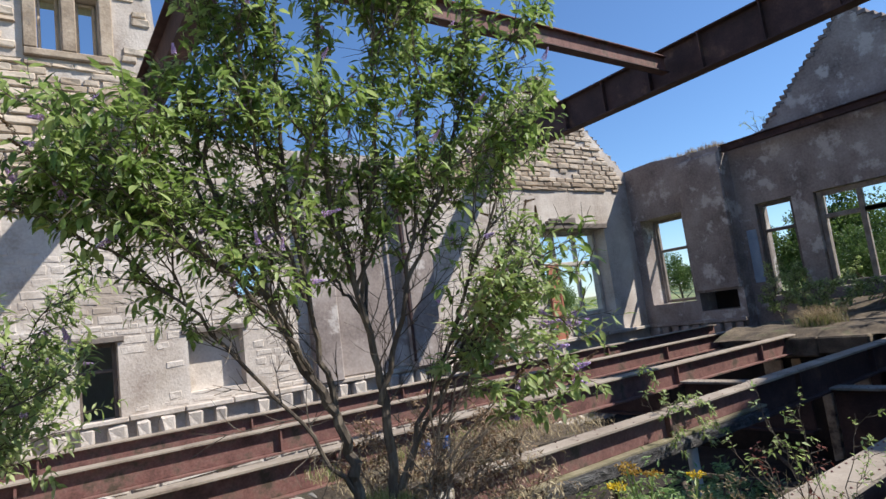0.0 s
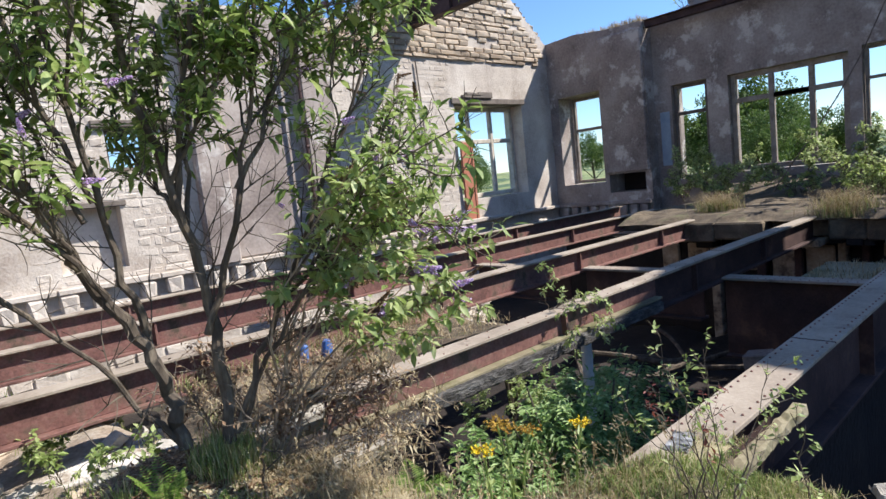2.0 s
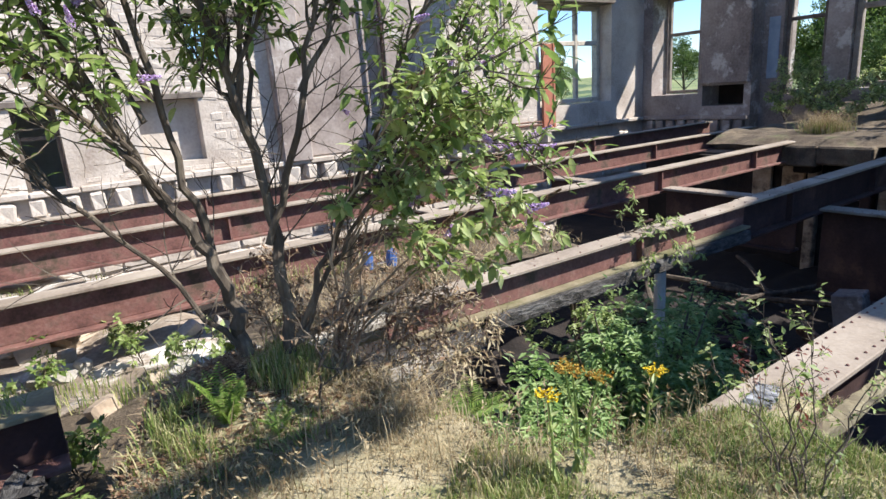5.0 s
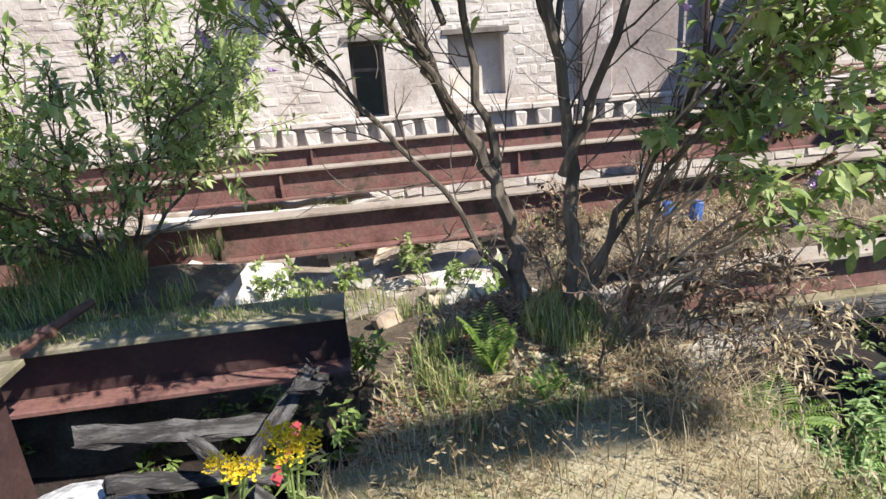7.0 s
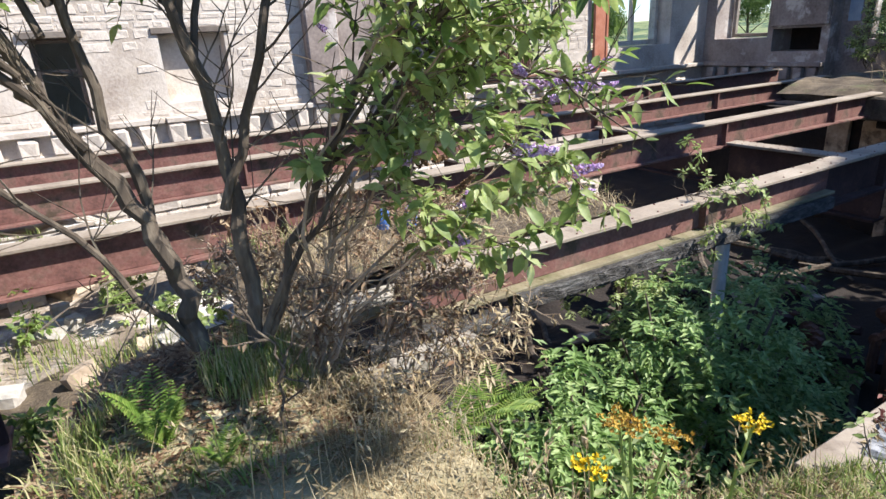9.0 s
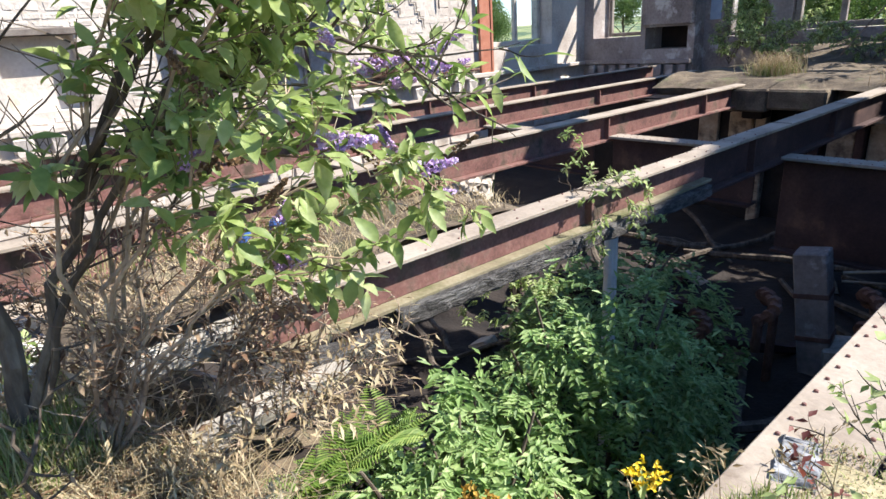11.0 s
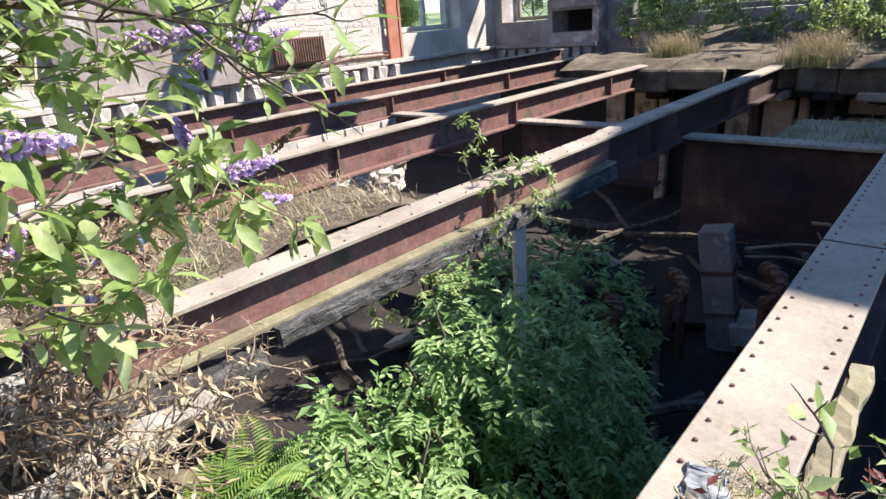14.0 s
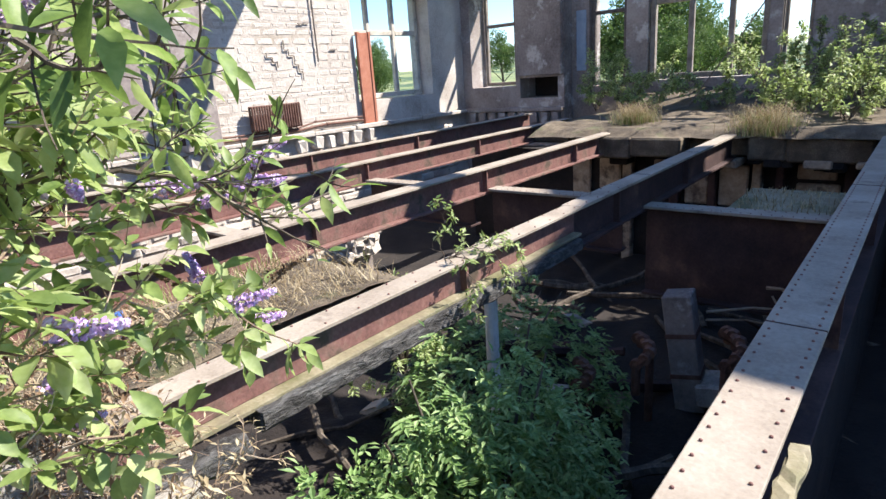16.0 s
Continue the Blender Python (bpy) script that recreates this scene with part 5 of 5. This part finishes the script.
def fern(label, base, fronds, length, lean=0.7, mat=FERN):
    base = Vector(base)
    t = thing("fern", label, "fern", base)
    for k in range(fronds):
        a = 6.283 * k / fronds + rnd(-0.3, 0.3)
        way = Vector((math.cos(a) * lean, math.sin(a) * lean, 1)).normalized()
        L = length * rnd(0.7, 1.1)
        v, f = [], []
        p, d = Vector((0, 0, 0)), way
        for i in range(22):
            s = i / 21
            d = (d + Vector((way.x, way.y, -0.5)) * 0.05).normalized()
            p = p + d * (L / 22)
            side = d.cross(Vector((0, 0, 1))).normalized()
            w = L * 0.30 * math.sin(math.pi * (0.12 + 0.88 * s) ** 0.8) * (1.0 if s < 0.97 else 0.5)
            for sg in (1, -1):
                if w > 0.004:
                    leaf(v, f, p, side * sg + d * 0.35, Vector((0, 0, 1)) + unit() * 0.15, w, L * 0.045, 0.1)
        data_part("frond", v, f, mat, t)


fern("yellow-green fern at the foot of the bush", (2.84, 4.74, 0.1), 9, 0.23, 0.25)
fern("small bright fern in the turf", (2.96, 4.6, 0.08), 6, 0.12, 0.4)
for bx, by, bz, L in ((4.05, 5.22, -0.68, 0.30), (4.3, 5.3, -0.72, 0.32), (3.85, 5.1, -0.66, 0.26)):
    fern("lush green fern in the basement below the charred timber", (bx, by, bz), 11, L)


def ragwort(base, h, heads, mat, label):
    base = Vector(base)
    t = thing("ragwort", label, "wild flower", base, "ragwort plants")
    lv, lf = [], []
    for k in range(heads):
        off = Vector((rnd(-0.06, 0.06), rnd(-0.05, 0.05), h * rnd(0.88, 1.06)))
        v, f = [], []
        tube(v, f, [Vector((off.x * 0.2, off.y * 0.2, 0)), Vector((off.x * 0.5, off.y * 0.5, off.z * 0.6)), off], (0.005, 0.004, 0.003), 5)
        data_part("stalk", v, f, LEAFPALE, t)
        for i in range(12):
            z = rnd(0.1, 0.9)
            leaf(lv, lf, Vector((off.x * z, off.y * z, off.z * z)), unit() + Vector((0, 0, 0.2)), Vector((0, 0, 1)), rnd(0.035, 0.065), 0.017)
        fv, ff = [], []
        for i in range(42):
            c = off + Vector((rnd(-0.03, 0.03), rnd(-0.03, 0.03), rnd(-0.009, 0.011)))
            for j in range(3):
                leaf(fv, ff, c, unit() + Vector((0, 0, 0.6)), Vector((0, 0, 1)), 0.010, 0.007, 0.05)
        data_part("flower_head", fv, ff, mat, t, "clustered yellow flowers" if mat is YELLOW else "ochre fading flowers", "stuff")
    data_part("leaves", lv, lf, LEAFPALE, t, kind="stuff")


ragwort((2.28, 4.29, -0.04), 0.32, 5, YELLOW, "bright yellow ragwort at the broken edge of the bank")
ragwort((2.15, 4.27, -0.05), 0.30, 3, YELLOW, "bright yellow ragwort at the broken edge of the bank")
ragwort((3.61, 3.86, 0.0), 0.36, 3, OCHRE, "ochre ragwort going over at the edge of the bank")
ragwort((3.52, 3.87, 0.0), 0.33, 1, YELLOW, "small yellow ragwort at the edge of the bank")
ragwort((3.85, 3.83, -0.02), 0.29, 1, YELLOW, "small yellow ragwort at the edge of the bank")


def blades(name, label, count, place, mats, h, w, category="grass", lean=0.5, seed_heads=0.0):
    """Grass: bent blades of two segments, joined into one thing."""
    v, f = [], []
    made = 0
    while made < count:
        p = place()
        if p is None:
            continue
        made += 1
        a = rnd(0, 6.283)
        g = rnd(*h)
        d = Vector((math.cos(a), math.sin(a), 0))
        s = Vector((-d.y, d.x, 0)) * (w * rnd(0.7, 1.3) / 2)
        k = lean * rnd(0.2, 1.2) * g
        m = p + d * (k * 0.35) + Vector((0, 0, g * 0.6))
        e = p + d * k + Vector((0, 0, g * rnd(0.8, 1.0)))
        b = len(v)
        v += [p - s, p + s, m - s * 0.7, m + s * 0.7, e]
        f += [(b, b + 1, b + 3, b + 2), (b + 2, b + 3, b + 4)]
        if random.random() < seed_heads:
            for _ in range(7):
                leaf(v, f, e - d * rnd(0, 0.05) - Vector((0, 0, rnd(0, 0.06))), d + unit() * 0.7 + Vector((0, 0, 0.8)), unit(), 0.022, 0.007)
    ob = data_part(name, v, f, mats, None, kind="stuff")
    return tagged(ob, label, category)


def turf_spot(x0, x1, y0, y1, low=-0.12):
    def pick():
        x, y = rnd(x0, x1), rnd(y0, y1)
        z = height(x, y)
        return Vector((x, y, z - 0.005)) if z > low else None
    return pick


def clump_spot(pick, scale, level, seed=0.0):
    def choose():
        p = pick()
        return p if p is not None and noise.noise(Vector((p.x * scale, p.y * scale, seed))) > level else None
    return choose


blades("turf_grass", "short dry and green grass covering the bank", 30000, clump_spot(turf_spot(1.6, 4.7, 2.6, 4.9), 2.2, -0.1, 3.0), GRASS, (0.006, 0.02), 0.0032, lean=1.2)
blades("turf_straw", "short bleached grass matted on the bank", 34000, turf_spot(1.6, 4.7, 2.6, 4.7), STRAW, (0.005, 0.018), 0.003, lean=2.2)
blades("green_grass", "longer green grass in tufts on the bank", 7500, clump_spot(turf_spot(2.9, 4.7, 2.8, 4.3, -0.25), 2.4, 0.12, 2.0), GRASS, (0.02, 0.065), 0.0032)
blades("lush_grass", "soft yellow-green grass on the sunny side of the bank", 14000, clump_spot(turf_spot(3.1, 4.35, 2.7, 3.95, -0.2), 2.0, -0.12, 7.0), GRASS, (0.015, 0.055), 0.0035, lean=0.9)
blades("dry_grass", "bleached dry grass on the bank", 8500, clump_spot(turf_spot(1.9, 4.7, 2.8, 4.6, -0.2), 1.9, 0.05, 9.0), STRAW, (0.02, 0.065), 0.0035, lean=1.1)
blades("edge_grass", "tall seeding grass stems along the edge of the bank", 420, turf_spot(2.3, 4.5, 3.65, 4.6, -0.2), STRAW, (0.12, 0.26), 0.0028, lean=0.4, seed_heads=0.6)
blades("leaf_litter", "dry brown fallen leaves and stalks under the bush", 6500, turf_spot(2.2, 3.7, 4.5, 5.5, -0.3), DEADLEAF, (0.006, 0.02), 0.014, lean=3.5)
blades("dead_stalks", "bleached dry stalks lying about the foot of the bush", 1500, clump_spot(turf_spot(3.2, 3.9, 4.4, 5.5, -0.5), 3.0, -0.1, 4.0), STRAW, (0.04, 0.14), 0.003, lean=2.4)
blades("low_weeds", "patchy low green weeds around the foot of the bush", 900, clump_spot(turf_spot(2.1, 3.4, 4.5, 5.4, -0.3), 3.2, 0.08, 8.0), GRASS, (0.02, 0.07), 0.006, lean=1.0)
blades("tuft_grass", "green grass at the foot of the bush", 1300, clump_spot(turf_spot(2.6, 3.3, 4.55, 5.2, -0.2), 3.6, 0.12, 5.0), GRASS, (0.05, 0.14), 0.004)


def flat_spot(x0, x1, y0, y1, z):
    return lambda: Vector((rnd(x0, x1), rnd(y0, y1), z + rnd(-0.01, 0.03)))


blades("litter_grass", "dry straw litter on the floor remnant", 2600, flat_spot(3.4, 5.9, 5.86, 6.8, -0.05), STRAW, (0.02, 0.08), 0.006, lean=2.5)
blades("litter_weeds", "sparse green weeds on the floor remnant", 700, clump_spot(flat_spot(3.4, 6.0, 5.86, 6.8, -0.06), 2.0, 0.15, 1.0), GRASS, (0.04, 0.14), 0.005)
blades("soil_weeds", "yellow-green low weeds on mossy soil behind the broken beam", 9000, clump_spot(flat_spot(-2.5, 1.6, 5.86, 6.9, -0.03), 1.8, -0.15, 6.0), GRASS, (0.04, 0.2), 0.006)
blades("beam_moss", "moss and low weeds on the broken floor beam", 3600, flat_spot(-1.5, 2.25, 5.6, 5.84, -0.015), GRASS, (0.015, 0.06), 0.005, lean=1.0)
blades("rubble_grass", "green grass sprouting among the rubble", 3000, clump_spot(turf_spot(-0.8, 4.0, 6.2, 10.8, -1.4), 1.2, 0.2, 3.0), GRASS, (0.06, 0.18), 0.007)


def slab_spot(cx, cy, r):
    def pick():
        x, y = cx + random.gauss(0, r), cy + random.gauss(0, r)
        return Vector((x, y, 0.06 if x > 12.9 else -0.03)) if x > 12.6 else None
    return pick


for cx, cy, r in ((12.95, 5.25, 0.17), (13.6, 7.4, 0.15)):
    blades("grass_tuft", "yellow-green grass tuft on the ragged floor slab", 900, slab_spot(cx, cy, r), GRASS, (0.08, 0.26), 0.008, lean=1.0)
    blades("dry_grass_tuft", "pale dry seeding grass tuft on the ragged floor slab", 900, slab_spot(cx, cy, r * 1.15), STRAW, (0.14, 0.42), 0.006, lean=0.8, seed_heads=0.3)
blades("shelf_grass", "dry grass and moss on the fallen shelf", 320, lambda: Vector((rnd(9.42, 10.5), rnd(3.95, 4.85), -0.33)), STRAW, (0.03, 0.1), 0.008, lean=0.8)
blades("wall_top_grass", "dry grass growing along the top of the end wall", 1800, lambda: Vector((rnd(17.62, 18.4), rnd(10.9, 13.9), 4.87)), STRAW, (0.08, 0.25), 0.015)
for cx, cy, s in ((14.6, 5.3, 0.6), (15.6, 5.6, 0.8), (14.0, 4.4, 0.55), (15.4, 4.3, 0.9), (16.8, 8.9, 0.8), (16.0, 8.2, 0.45), (16.4, 6.9, 0.45), (16.8, 5.3, 0.8), (17.0, 9.7, 0.7), (16.8, 3.6, 0.9)):
    c = Vector((cx, cy, 0.0))
    shrub("small_shrub", "small leafy shrub growing on the floor slab", c, [([c, c + Vector((dx * 0.5, dy * 0.5, 0.5 * s)), c + Vector((dx, dy, h * s))], 0.012, 0.2) for dx, dy, h in ((-0.3, 0.2, 0.8), (0.2, 0.3, 0.9), (0.25, -0.3, 0.8), (-0.2, -0.35, 0.7))], LEAFPALE, 0.085, 0.045, 0.08, 0.32, sparse=0.9, tert=4, group="shrubs on the slab", extra=1)
c = Vector((18.35, 10.0, 4.87))
shrub("wall_sapling", "thin sapling rooted on top of the end wall", c, [([c, c + Vector((0, dy * 0.5, 0.4)), c + Vector((0, dy, h))], 0.012, 0.2) for dy, h in ((0.5, 0.6), (0.1, 0.8), (-0.3, 0.6))], LEAF, 0.08, 0.035, 0.2, 0.3, sparse=0.4, tert=2)
for i in range(52):
    x, y = (rnd(1.0, 2.5), rnd(4.6, 6.2)) if i < 18 else (rnd(0.2, 3.6), rnd(6.4, 9.0)) if i < 34 else (rnd(-2.2, 1.0), rnd(5.9, 7.0))
    z = height(x, y)
    c = Vector((x, y, z))
    shrub("weed", "leafy green weed growing in the rubble", c, [([c, c + Vector((rnd(-0.1, 0.1), rnd(-0.1, 0.1), 0.2)), c + Vector((rnd(-0.16, 0.16), rnd(-0.16, 0.16), rnd(0.2, 0.42)))], 0.005, 0.1) for _ in range(3)], random.choice((LEAF, LEAFPALE, LEAFPALE)), 0.055, 0.03, 0.055, 0.11, sparse=0.8, tert=1, twig_r=0.0025, group="weeds in the rubble")


def tree_mesh(h, r, n):
    lv, lf = [], []
    cl = [(unit() * rnd(0.2, 0.85), rnd(0.22, 0.5)) for _ in range(26)]
    for _ in range(n):
        c, s = random.choice(cl)
        p = c + unit() * s * rnd(0.5, 1.0)
        q = Vector((p.x * r, p.y * r, h * 0.62 + p.z * h * 0.42))
        leaf(lv, lf, q, unit(), unit(), rnd(0.10, 0.2), rnd(0.06, 0.12))
    me = bpy.data.meshes.new("crown")
    me.from_pydata(lv, [], lf)
    me.materials.append(TREELEAF)
    return me


CROWNS = [tree_mesh(6.0, 2.1, 9000), tree_mesh(5.0, 2.4, 9000)]
for i, (x, y, s) in enumerate(((27.0, 15.5, 0.8), (28.5, 13.6, 0.85), (31, 13.0, 0.95), (30.5, 11.2, 0.7), (27.0, 8.6, 0.5), (36, 17.5, 0.8), (25.0, 10.4, 0.5), (40, 14, 0.9), (44, 30, 0.8), (34, 34, 0.7), (30, 30, 0.6), (24, 33, 0.6), (38, 38, 0.8))):
    z = height(x, y)
    t = thing("tree", "broad green tree standing outside the ruined end wall", "tree", (x, y, z), "trees outside")
    v, f = [], []
    tube(v, f, [Vector((0, 0, -0.1)), Vector((0.1, 0, 1.2 * s)), Vector((0.05, 0.1, 2.6 * s)), Vector((0.1, 0.05, 4.2 * s))], (0.16 * s, 0.13 * s, 0.09 * s, 0.03), 8)
    data_part("trunk", v, f, BARK, t)
    for k in range(7):
        a, z0 = k * 0.9, rnd(1.2, 3.2) * s
        v, f = [], []
        tube(v, f, [Vector((0.08, 0.03, z0)), Vector((math.cos(a) * 0.6, math.sin(a) * 0.6, z0 + 0.6)), Vector((math.cos(a) * 1.4 * s, math.sin(a) * 1.4 * s, z0 + 1.2 * s))], (0.05 * s, 0.03, 0.01), 5)
        data_part("limb", v, f, BARK, t)
    ob = new("crown", CROWNS[i % 2])
    ob.parent = t
    ob.matrix_basis = pose(0, 0, 0, 0, 0, i * 47) @ Matrix.Scale(s, 4)

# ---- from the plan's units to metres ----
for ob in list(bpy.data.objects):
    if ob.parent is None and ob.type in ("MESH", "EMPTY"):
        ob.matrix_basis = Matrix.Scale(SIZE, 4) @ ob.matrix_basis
